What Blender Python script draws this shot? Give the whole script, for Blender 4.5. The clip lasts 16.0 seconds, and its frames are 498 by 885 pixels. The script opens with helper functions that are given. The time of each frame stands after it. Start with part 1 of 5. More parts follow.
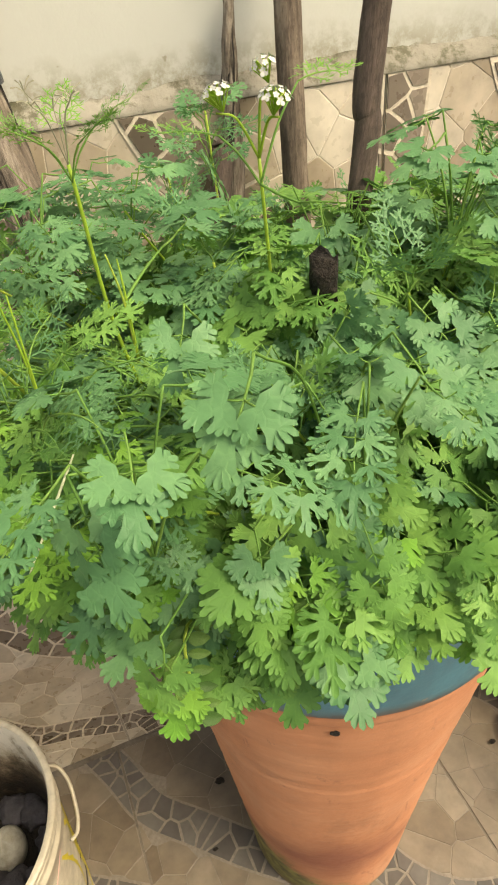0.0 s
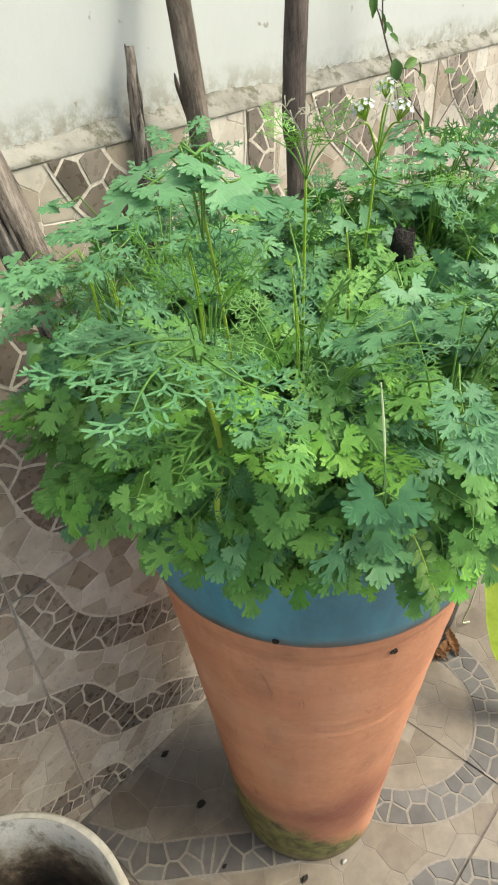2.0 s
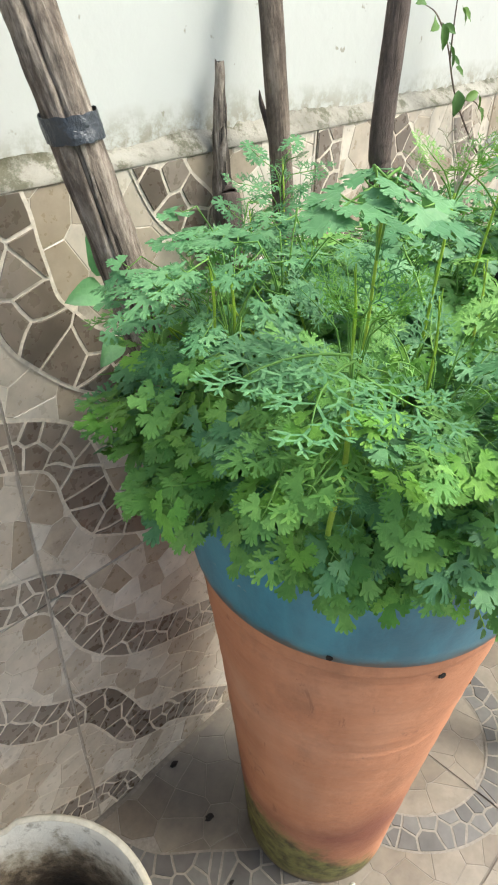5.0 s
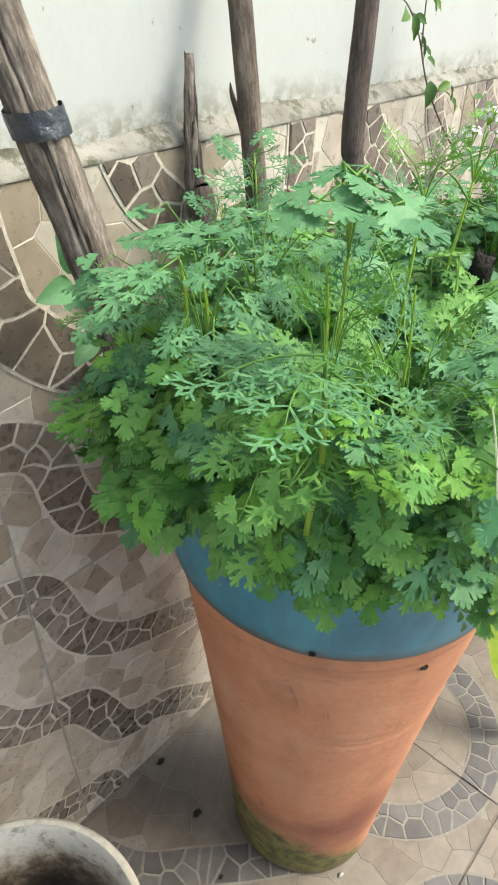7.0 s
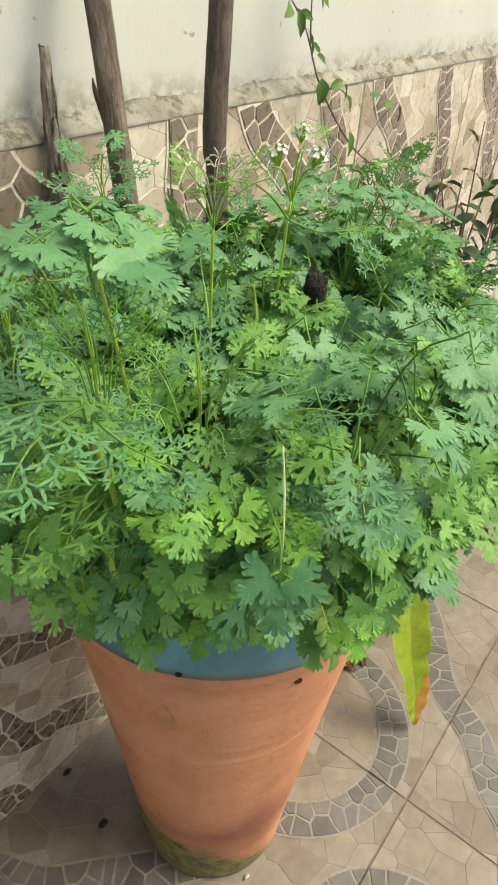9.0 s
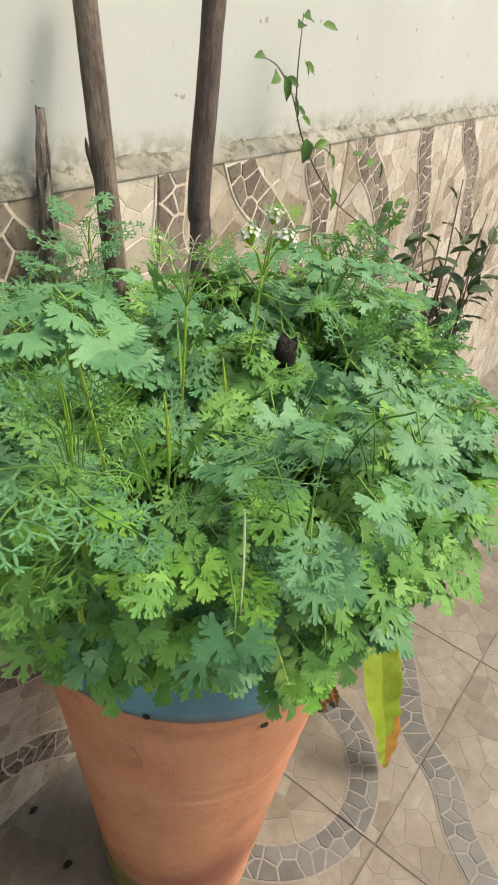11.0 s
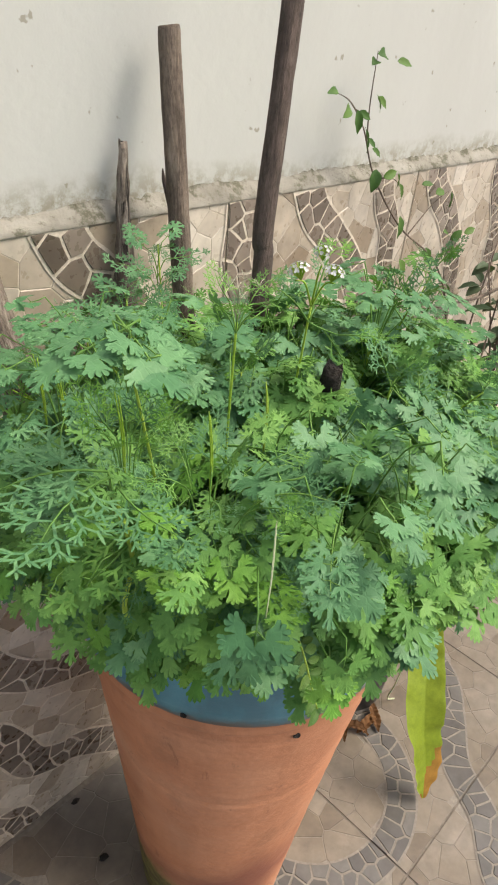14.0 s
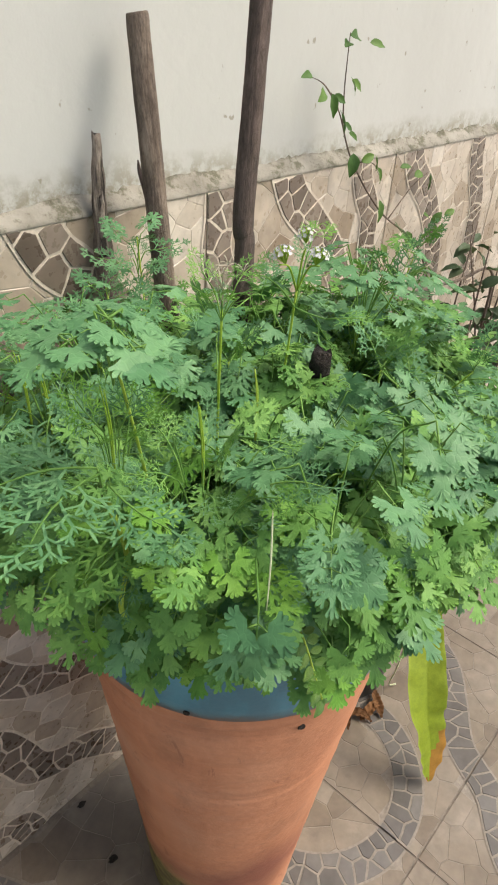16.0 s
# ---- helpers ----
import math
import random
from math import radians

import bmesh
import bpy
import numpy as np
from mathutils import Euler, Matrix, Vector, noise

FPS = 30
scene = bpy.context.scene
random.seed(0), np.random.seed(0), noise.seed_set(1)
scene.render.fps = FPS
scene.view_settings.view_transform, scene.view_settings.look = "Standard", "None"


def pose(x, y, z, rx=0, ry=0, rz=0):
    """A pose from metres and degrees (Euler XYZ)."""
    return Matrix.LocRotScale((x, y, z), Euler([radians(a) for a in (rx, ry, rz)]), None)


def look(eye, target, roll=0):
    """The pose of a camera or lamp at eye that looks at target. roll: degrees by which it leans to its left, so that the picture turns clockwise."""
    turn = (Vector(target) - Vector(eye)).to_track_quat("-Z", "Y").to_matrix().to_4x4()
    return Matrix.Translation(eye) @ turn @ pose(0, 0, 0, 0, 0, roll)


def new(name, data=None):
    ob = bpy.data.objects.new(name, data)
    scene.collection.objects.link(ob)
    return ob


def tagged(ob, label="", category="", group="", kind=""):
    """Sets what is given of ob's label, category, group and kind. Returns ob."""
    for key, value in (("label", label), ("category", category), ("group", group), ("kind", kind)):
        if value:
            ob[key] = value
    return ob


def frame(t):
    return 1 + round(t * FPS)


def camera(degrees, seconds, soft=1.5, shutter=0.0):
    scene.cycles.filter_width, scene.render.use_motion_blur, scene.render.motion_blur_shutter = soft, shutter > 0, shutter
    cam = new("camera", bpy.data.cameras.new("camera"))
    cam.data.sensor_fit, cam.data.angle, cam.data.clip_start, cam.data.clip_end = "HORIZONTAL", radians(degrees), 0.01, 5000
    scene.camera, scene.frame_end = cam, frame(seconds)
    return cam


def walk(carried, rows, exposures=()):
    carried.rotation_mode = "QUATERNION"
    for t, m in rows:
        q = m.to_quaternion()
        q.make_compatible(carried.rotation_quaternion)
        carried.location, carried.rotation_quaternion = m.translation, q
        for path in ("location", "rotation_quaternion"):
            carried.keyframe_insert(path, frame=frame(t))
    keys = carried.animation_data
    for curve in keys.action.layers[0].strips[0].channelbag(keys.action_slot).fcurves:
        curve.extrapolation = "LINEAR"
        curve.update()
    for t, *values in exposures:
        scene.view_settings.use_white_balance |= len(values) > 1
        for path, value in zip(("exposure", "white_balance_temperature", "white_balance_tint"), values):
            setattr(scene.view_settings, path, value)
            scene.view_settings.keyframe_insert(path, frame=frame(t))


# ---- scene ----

# ---- camera and walk ----
cam = camera(41.7, 16.0, soft=2.0)
PATH = [
    (0, (0.05, -0.58, 1.019), (0.554, 0.896, -0.233), -5.1),
    (0.5, (-0.029, -0.684, 1.038), (0.827, 0.722, -0.098), -6.1),
    (1, (-0.106, -0.704, 1.047), (0.703, 0.692, -0.134), -7.9),
    (1.5, (-0.136, -0.611, 1.052), (0.847, 0.686, -0.11), -3.7),
    (2, (-0.154, -0.521, 1.03), (1.001, 0.592, -0.165), -3.3),
    (2.5, (-0.174, -0.497, 1.033), (1.015, 0.627, -0.117), -0.5),
    (3, (-0.193, -0.481, 1.033), (1.005, 0.606, -0.142), 0.9),
    (3.5, (-0.204, -0.478, 1.034), (0.971, 0.667, -0.11), 0.1),
    (4, (-0.198, -0.478, 1.039), (1.0, 0.648, -0.1), 0.9),
    (4.2, (-0.2, -0.479, 1.035), (0.996, 0.645, -0.109), 1.0),
    (6.3, (-0.186, -0.48, 1.031), (0.993, 0.621, -0.152), 0.3),
    (6.5, (-0.185, -0.489, 1.029), (1.015, 0.591, -0.151), -0.1),
    (7, (-0.191, -0.478, 1.034), (1.023, 0.588, -0.146), 0.9),
    (7.5, (-0.194, -0.522, 1.069), (1.16, 0.519, 0.029), 0.7),
    (7.9, (-0.21, -0.554, 1.078), (1.056, 0.596, 0.042), -1.6),
    (8, (-0.209, -0.546, 1.075), (1.003, 0.602, -0.027), -2.4),
    (8.5, (-0.171, -0.515, 1.056), (1.04, 0.578, -0.101), 0.1),
    (9, (-0.128, -0.512, 1.044), (1.171, 0.414, -0.162), 3.6),
    (9.2, (-0.127, -0.52, 1.056), (1.2, 0.391, -0.131), 8.2),
    (11.3, (-0.131, -0.523, 1.068), (1.242, 0.402, -0.055), 6.1),
    (11.5, (-0.137, -0.536, 1.066), (1.229, 0.388, -0.066), 7.3),
    (12, (-0.133, -0.529, 1.06), (1.036, 0.537, -0.163), 3.6),
    (12.5, (-0.105, -0.521, 1.083), (1.166, 0.507, -0.069), 2.0),
    (13, (-0.146, -0.561, 1.084), (1.078, 0.511, -0.08), 2.5),
    (13.5, (-0.145, -0.552, 1.09), (1.114, 0.539, -0.016), 3.4),
    (14, (-0.139, -0.544, 1.084), (1.122, 0.55, -0.018), 5.7),
    (14.5, (-0.136, -0.545, 1.078), (1.146, 0.518, -0.029), 4.1),
    (15, (-0.133, -0.535, 1.087), (1.149, 0.549, 0.001), 2.6),
    (15.5, (-0.132, -0.529, 1.083), (1.146, 0.544, -0.02), 3.3),
    (16, (-0.136, -0.54, 1.078), (1.141, 0.522, -0.037), 3.6),
]
walk(cam, [(t, look(eye, target, roll)) for t, eye, target, roll in PATH],
     [(0.0, 1.04, 8300, 3), (0.5, 1.05, 7400, 1), (1.0, 1.13, 6500, -1), (1.5, 1.27, 6400, -1), (2.0, 1.20, 6500, 0), (3.5, 1.36, 6200, 1), (6.5, 1.37, 6250, 1), (7.0, 1.33, 6250, 1), (7.5, 1.17, 6500, 2), (8.0, 1.12, 6500, 2), (9.0, 1.08, 7200, -1), (11.5, 0.98, 6800, 4), (12.0, 1.03, 6700, 4), (12.5, 0.96, 7100, 5), (14.0, 0.91, 6700, 7), (14.5, 0.92, 6700, 7), (16.0, 0.91, 6700, 7)])

# ---- light: bright open shade, soft light from the front right ----
SUN_EL, SUN_AZ = radians(54), radians(38)      # azimuth from the wall's outward normal towards +x
sun_dir = Vector((math.sin(SUN_AZ) * math.cos(SUN_EL), -math.cos(SUN_AZ) * math.cos(SUN_EL), math.sin(SUN_EL)))
world = bpy.data.worlds.new("sky")
scene.world = world
world.use_nodes = True
wn = world.node_tree
sky = wn.nodes.new("ShaderNodeTexSky")
sky.sky_type, sky.sun_disc = "NISHITA", False
sky.sun_elevation, sky.sun_rotation = SUN_EL, math.pi - SUN_AZ
sky.dust_density, sky.air_density, sky.ozone_density = 5.0, 1.0, 1.0
wn.links.new(sky.outputs[0], wn.nodes["Background"].inputs[0])
wn.nodes["Background"].inputs[1].default_value = 0.12
sun = new("sun", bpy.data.lights.new("sun", "SUN"))
sun.data.energy, sun.data.angle, sun.data.color = 1.5, radians(29), (1.0, 0.95, 0.88)
sun.matrix_world = look((0, 0, 5), Vector((0, 0, 5)) - sun_dir)


# ---- materials ----
def material(name, rough=0.6, metal=0.0):
    m = bpy.data.materials.new(name)
    m.use_nodes = True
    b = m.node_tree.nodes["Principled BSDF"]
    b.inputs["Roughness"].default_value, b.inputs["Metallic"].default_value = rough, metal
    return m, m.node_tree, b


def node(nt, kind, **values):
    n = nt.nodes.new("ShaderNode" + kind)
    for key, value in values.items():
        n.inputs[key.replace("_", " ")].default_value = value
    return n


def link(nt, a, b):
    nt.links.new(a, b)


def place_of(nt, stretch=(1, 1, 1)):
    """Object-space position, stretched."""
    c = nt.nodes.new("ShaderNodeTexCoord")
    mp = nt.nodes.new("ShaderNodeMapping")
    mp.inputs["Scale"].default_value = stretch
    link(nt, c.outputs["Object"], mp.inputs["Vector"])
    return mp.outputs[0]


def noise_of(nt, scale, detail=5.0, rough=0.55, stretch=(1, 1, 1), distort=0.0):
    n = node(nt, "TexNoise", Scale=scale, Detail=detail, Roughness=rough, Distortion=distort)
    link(nt, place_of(nt, stretch), n.inputs["Vector"])
    return n.outputs["Fac"]


def ramp(nt, fac, *stops):
    r = nt.nodes.new("ShaderNodeValToRGB")
    el = r.color_ramp.elements
    while len(el) < len(stops):
        el.new(0.5)
    for e, (p, c) in zip(el, stops):
        e.position, e.color = p, (*(c if hasattr(c, "__len__") else (c, c, c)), 1)
    link(nt, fac, r.inputs[0])
    return r.outputs[0]


def mix(nt, fac, a, b, how="MIX"):
    m = nt.nodes.new("ShaderNodeMix")
    m.data_type, m.blend_type = "RGBA", how
    for sock, value in ((m.inputs[0], fac), (m.inputs[6], a), (m.inputs[7], b)):
        if hasattr(value, "is_linked"):
            link(nt, value, sock)
        elif hasattr(value, "__len__"):
            sock.default_value = (*value, 1)
        else:
            sock.default_value = value
    return m.outputs[2]


def calc(nt, how, a, b=0.0, c=0.0):
    m = nt.nodes.new("ShaderNodeMath")
    m.operation = how
    for sock, value in zip(m.inputs, (a, b, c)):
        if hasattr(value, "is_linked"):
            link(nt, value, sock)
        else:
            sock.default_value = value
    return m.outputs[0]


def bump(nt, bsdf, height, strength=0.3, dist=0.002):
    b = node(nt, "Bump", Strength=strength, Distance=dist)
    link(nt, height, b.inputs["Height"])
    link(nt, b.outputs[0], bsdf.inputs["Normal"])


def piece_random(nt):
    o, g = nt.nodes.new("ShaderNodeObjectInfo"), nt.nodes.new("ShaderNodeNewGeometry")
    return calc(nt, "FRACT", calc(nt, "ADD", o.outputs["Random"], calc(nt, "MULTIPLY", g.outputs["Random Per Island"], 7.31)))


def stone(name, stops, rough=0.45, speck=0.25, haze=0.0, shade_stain=False, sheen=0.5):
    """Glazed mosaic pieces: each takes its own tone, with a fine cloudy grain."""
    m, nt, b = material(name, rough)
    b.inputs["Specular IOR Level"].default_value = sheen
    tone = ramp(nt, piece_random(nt), *stops)
    cloud = ramp(nt, noise_of(nt, 38, 6, 0.6), (0.3, (1 - speck,) * 3), (0.7, (1.08,) * 3))
    dirt = ramp(nt, noise_of(nt, 6, 4), (0.35, (0.82, 0.79, 0.74)), (0.6, (1.0, 1.0, 1.0)))
    col = mix(nt, 1.0, mix(nt, 1.0, tone, cloud, "MULTIPLY"), dirt, "MULTIPLY")
    if haze:
        lime = ramp(nt, noise_of(nt, 7, 7, 0.7, (1, 1, 0.5)), (0.57, 0.0), (0.75, haze))
        col = mix(nt, lime, col, (0.55, 0.52, 0.47))
        grime = ramp(nt, noise_of(nt, 16, 7, 0.72), (0.58, 0.0), (0.70, 0.45))
        col = mix(nt, grime, col, (0.10, 0.078, 0.058))
    if shade_stain:
        # contact shade and grey dirt painted dark between the pot and the wall
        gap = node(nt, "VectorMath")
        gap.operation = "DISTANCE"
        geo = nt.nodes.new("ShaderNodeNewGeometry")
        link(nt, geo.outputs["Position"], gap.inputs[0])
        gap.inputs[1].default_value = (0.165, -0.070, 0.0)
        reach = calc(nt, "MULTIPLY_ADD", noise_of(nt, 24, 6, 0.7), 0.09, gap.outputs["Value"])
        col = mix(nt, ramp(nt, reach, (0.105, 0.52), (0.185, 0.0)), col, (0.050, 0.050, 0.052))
    link(nt, col, b.inputs["Base Color"])
    link(nt, ramp(nt, noise_of(nt, 90, 3), (0.3, rough - 0.1), (0.7, rough + 0.15)), b.inputs["Roughness"])
    bump(nt, b, noise_of(nt, 160, 4), 0.15, 0.001)
    return m


M = {}
M["wall_light"] = stone("beige_mosaic", [(0.0, (0.31, 0.245, 0.178)), (0.25, (0.455, 0.385, 0.305)), (0.65, (0.56, 0.494, 0.411)), (1.0, (0.64, 0.578, 0.494))], 0.32, haze=0.4, sheen=0.8)
M["wall_dark"] = stone("brown_mosaic", [(0.0, (0.130, 0.102, 0.080)), (0.5, (0.198, 0.158, 0.126)), (1.0, (0.270, 0.222, 0.180))], 0.29, haze=0.25, sheen=0.9)
# both floor tones carry the painted contact shade beside the pot
M["floor_light"] = stone("grey_beige_mosaic", [(0.0, (0.150, 0.118, 0.086)), (0.3, (0.192, 0.157, 0.120)), (1.0, (0.226, 0.190, 0.149))], 0.4, haze=0.12, shade_stain=True)
M["floor_dark"] = stone("grey_mosaic", [(0.0, (0.085, 0.078, 0.072)), (0.5, (0.11, 0.10, 0.093)), (1.0, (0.14, 0.13, 0.12))], 0.4, shade_stain=True)


def plain(name, dark, light, scale, rough, stretch=(1, 1, 1), relief=0.2, dist=0.002, fine=None):
    m, nt, b = material(name, rough)
    col = ramp(nt, noise_of(nt, scale, 6, 0.6, stretch), (0.3, dark), (0.7, light))
    if fine:
        col = mix(nt, 1.0, col, ramp(nt, noise_of(nt, fine, 4, 0.7, stretch), (0.3, 0.75), (0.65, 1.1)), "MULTIPLY")
    link(nt, col, b.inputs["Base Color"])
    bump(nt, b, noise_of(nt, fine or scale * 4, 5, 0.6, stretch), relief, dist)
    return m


M["wall_grout"] = plain("pale_grout", (0.55, 0.480, 0.385), (0.66, 0.590, 0.49), 30, 0.8, fine=200)
M["floor_grout"] = plain("floor_grout", (0.18, 0.155, 0.127), (0.24, 0.21, 0.175), 30, 0.7, fine=200)
M["joint"] = plain("dirty_joint", (0.30, 0.26, 0.22), (0.48, 0.43, 0.37), 25, 0.9, fine=150)
M["floor_joint"] = plain("floor_joint", (0.12, 0.10, 0.082), (0.22, 0.19, 0.155), 25, 0.9, fine=150)
M["soil"] = plain("dark_soil", (0.008, 0.006, 0.005), (0.030, 0.022, 0.016), 60, 0.95, relief=0.9, dist=0.01, fine=220)
M["black_plastic"] = plain("scuffed_black_plastic", (0.012, 0.012, 0.012), (0.035, 0.032, 0.03), 40, 0.45, fine=300)
M["concrete"] = plain("concrete_ground", (0.25, 0.23, 0.20), (0.36, 0.33, 0.29), 3, 0.85, fine=60)


def plaster_material():
    m, nt, b = material("white_wall_paint", 0.75)
    base = ramp(nt, noise_of(nt, 3.0, 5, 0.55, (1, 1, 0.45)), (0.3, (0.445, 0.450, 0.422)), (0.7, (0.520, 0.526, 0.498)))
    fleck = ramp(nt, noise_of(nt, 55, 3, 0.5), (0.70, (1, 1, 1)), (0.735, (0.62, 0.57, 0.5)))
    sep = nt.nodes.new("ShaderNodeSeparateXYZ")
    c = nt.nodes.new("ShaderNodeTexCoord")
    link(nt, c.outputs["Object"], sep.inputs[0])
    # rising damp: dark mould spots in a ragged strip just above the ledge
    edge = calc(nt, "MULTIPLY_ADD", noise_of(nt, 7, 5, 0.6), 0.055, 0.902)
    fade = node(nt, "MapRange")
    link(nt, calc(nt, "SUBTRACT", sep.outputs[2], edge), fade.inputs[0])
    fade.inputs[1].default_value, fade.inputs[2].default_value = -0.014, 0.016
    fade.inputs[3].default_value, fade.inputs[4].default_value = 1.0, 0.0
    spots = ramp(nt, noise_of(nt, 60, 6, 0.7), (0.42, 0.0), (0.58, 1.0))
    mould = calc(nt, "MULTIPLY", fade.outputs[0], calc(nt, "MULTIPLY_ADD", spots, 0.7, 0.15))
    col = mix(nt, mould, mix(nt, 1.0, base, fleck, "MULTIPLY"), (0.24, 0.215, 0.15))
    link(nt, col, b.inputs["Base Color"])
    bump(nt, b, noise_of(nt, 45, 6, 0.6), 0.25, 0.003)
    return m


M["plaster"] = plaster_material()


def ledge_material():
    m, nt, b = material("mossy_cement", 0.9)
    base = ramp(nt, noise_of(nt, 14, 6, 0.65), (0.3, (0.17, 0.155, 0.125)), (0.62, (0.31, 0.290, 0.245)))
    moss = ramp(nt, noise_of(nt, 34, 7, 0.75), (0.50, 0.0), (0.60, 0.85))
    col = mix(nt, moss, base, (0.085, 0.080, 0.045))
    # darker moss creeping down from the top edge of the capping
    sep = nt.nodes.new("ShaderNodeSeparateXYZ")
    c = nt.nodes.new("ShaderNodeTexCoord")
    link(nt, c.outputs["Object"], sep.inputs[0])
    edge = calc(nt, "MULTIPLY_ADD", noise_of(nt, 12, 7, 0.75), 0.055, sep.outputs[2])
    col = mix(nt, ramp(nt, calc(nt, "MULTIPLY_ADD", edge, 100.0, -94.2), (0.0, 0.0), (0.7, 0.88)), col, (0.050, 0.047, 0.022))
    link(nt, col, b.inputs["Base Color"])
    bump(nt, b, noise_of(nt, 80, 6, 0.7), 0.6, 0.004)
    return m


M["ledge"] = ledge_material()


def terracotta_material():
    m, nt, b = material("weathered_terracotta", 0.8)
    base = ramp(nt, noise_of(nt, 7, 6, 0.6, (1, 1, 1.6)), (0.3, (0.41, 0.168, 0.086)), (0.5, (0.485, 0.214, 0.113)), (0.72, (0.53, 0.260, 0.150)))
    streak = ramp(nt, noise_of(nt, 16, 5, 0.6, (1, 1, 0.18)), (0.35, (0.86, 0.84, 0.82)), (0.6, (1.04, 1.03, 1.02)))
    col = mix(nt, 1.0, base, streak, "MULTIPLY")
    bloom = ramp(nt, noise_of(nt, 5, 6, 0.65), (0.54, 0.0), (0.74, 0.25))
    col = mix(nt, bloom, col, (0.56, 0.40, 0.30))
    turned = ramp(nt, noise_of(nt, 3.0, 4, 0.6, (0.5, 0.5, 55)), (0.34, (0.965, 0.962, 0.96)), (0.62, (1.01, 1.01, 1.01)))
    col = mix(nt, 1.0, col, turned, "MULTIPLY")
    scuff = ramp(nt, noise_of(nt, 60, 6, 0.75, (1, 1, 0.35)), (0.64, 0.0), (0.74, 0.22))
    col = mix(nt, scuff, col, (0.60, 0.45, 0.36))
    sep = nt.nodes.new("ShaderNodeSeparateXYZ")
    c = nt.nodes.new("ShaderNodeTexCoord")
    link(nt, c.outputs["Object"], sep.inputs[0])
    # reddish damp blotch low on the front and green algae on the damp wall side of the foot
    dz = calc(nt, "ABSOLUTE", calc(nt, "SUBTRACT", sep.outputs[2], 0.165))
    dx = calc(nt, "MULTIPLY", calc(nt, "ABSOLUTE", calc(nt, "ADD", sep.outputs[0], 0.045)), 0.6)
    d = calc(nt, "MULTIPLY_ADD", noise_of(nt, 13, 5, 0.65), 0.11, calc(nt, "ADD", dz, dx))
    col = mix(nt, ramp(nt, d, (0.078, 0.9), (0.150, 0.0)), col, (0.215, 0.070, 0.042))
    mark = ramp(nt, noise_of(nt, 30, 7, 0.75, (1, 1, 0.4), 0.8), (0.60, 0.0), (0.66, 0.6))
    col = mix(nt, mark, col, (0.24, 0.095, 0.055))
    soot = ramp(nt, noise_of(nt, 11, 6, 0.7, (1, 1, 0.6)), (0.56, 0.0), (0.72, 0.5))
    col = mix(nt, soot, col, (0.22, 0.105, 0.06))
    side = calc(nt, "ADD", calc(nt, "MULTIPLY", sep.outputs[0], 1.0), calc(nt, "MULTIPLY", sep.outputs[1], -0.25))
    h = calc(nt, "ADD", calc(nt, "MULTIPLY", sep.outputs[2], 0.9), calc(nt, "MULTIPLY", side, 0.75))
    h = calc(nt, "MULTIPLY_ADD", noise_of(nt, 34, 7, 0.72), 0.10, h)
    algae = ramp(nt, noise_of(nt, 48, 6, 0.7), (0.38, (0.036, 0.042, 0.014)), (0.64, (0.175, 0.180, 0.046)))
    col = mix(nt, ramp(nt, h, (0.070, 0.93), (0.105, 0.0)), col, algae)
    foot = calc(nt, "MULTIPLY_ADD", noise_of(nt, 30, 4), 0.03, sep.outputs[2])
    col = mix(nt, ramp(nt, foot, (0.018, 0.8), (0.04, 0.0)), col, (0.17, 0.12, 0.065))
    link(nt, col, b.inputs["Base Color"])
    wave = node(nt, "TexWave", Scale=26.0, Distortion=1.2, Detail=2.0)
    wave.bands_direction = "Z"
    link(nt, place_of(nt), wave.inputs["Vector"])
    hgt = calc(nt, "ADD", calc(nt, "MULTIPLY", wave.outputs["Fac"], 0.10), noise_of(nt, 70, 6, 0.6, (1, 1, 2)))
    bump(nt, b, hgt, 0.35, 0.003)
    return m


M["terracotta"] = terracotta_material()


def blue_material():
    m, nt, b = material("blue_paint", 0.42)
    base = ramp(nt, noise_of(nt, 9, 6, 0.6, (1, 1, 0.5)), (0.3, (0.030, 0.160, 0.235)), (0.7, (0.052, 0.235, 0.320)))
    chip = ramp(nt, noise_of(nt, 42, 4, 0.6), (0.70, 0.0), (0.73, 0.85))
    col = mix(nt, chip, base, (0.36, 0.33, 0.27))
    runs = ramp(nt, noise_of(nt, 30, 5, 0.65, (1, 1, 0.25)), (0.38, (0.72, 0.74, 0.76)), (0.60, (1.06, 1.06, 1.06)))
    col = mix(nt, 1.0, col, runs, "MULTIPLY")
    sep = nt.nodes.new("ShaderNodeSeparateXYZ")
    c = nt.nodes.new("ShaderNodeTexCoord")
    link(nt, c.outputs["Object"], sep.inputs[0])
    # worn and dirty lower edge of the painted rim
    edge = calc(nt, "MULTIPLY_ADD", noise_of(nt, 38, 6, 0.7), 0.035, sep.outputs[2])
    col = mix(nt, ramp(nt, edge, (0.5985, 0.88), (0.607, 0.0)), col, (0.10, 0.075, 0.06))
    link(nt, col, b.inputs["Base Color"])
    bump(nt, b, noise_of(nt, 60, 5, 0.6), 0.25, 0.002)
    return m


M["blue"] = blue_material()


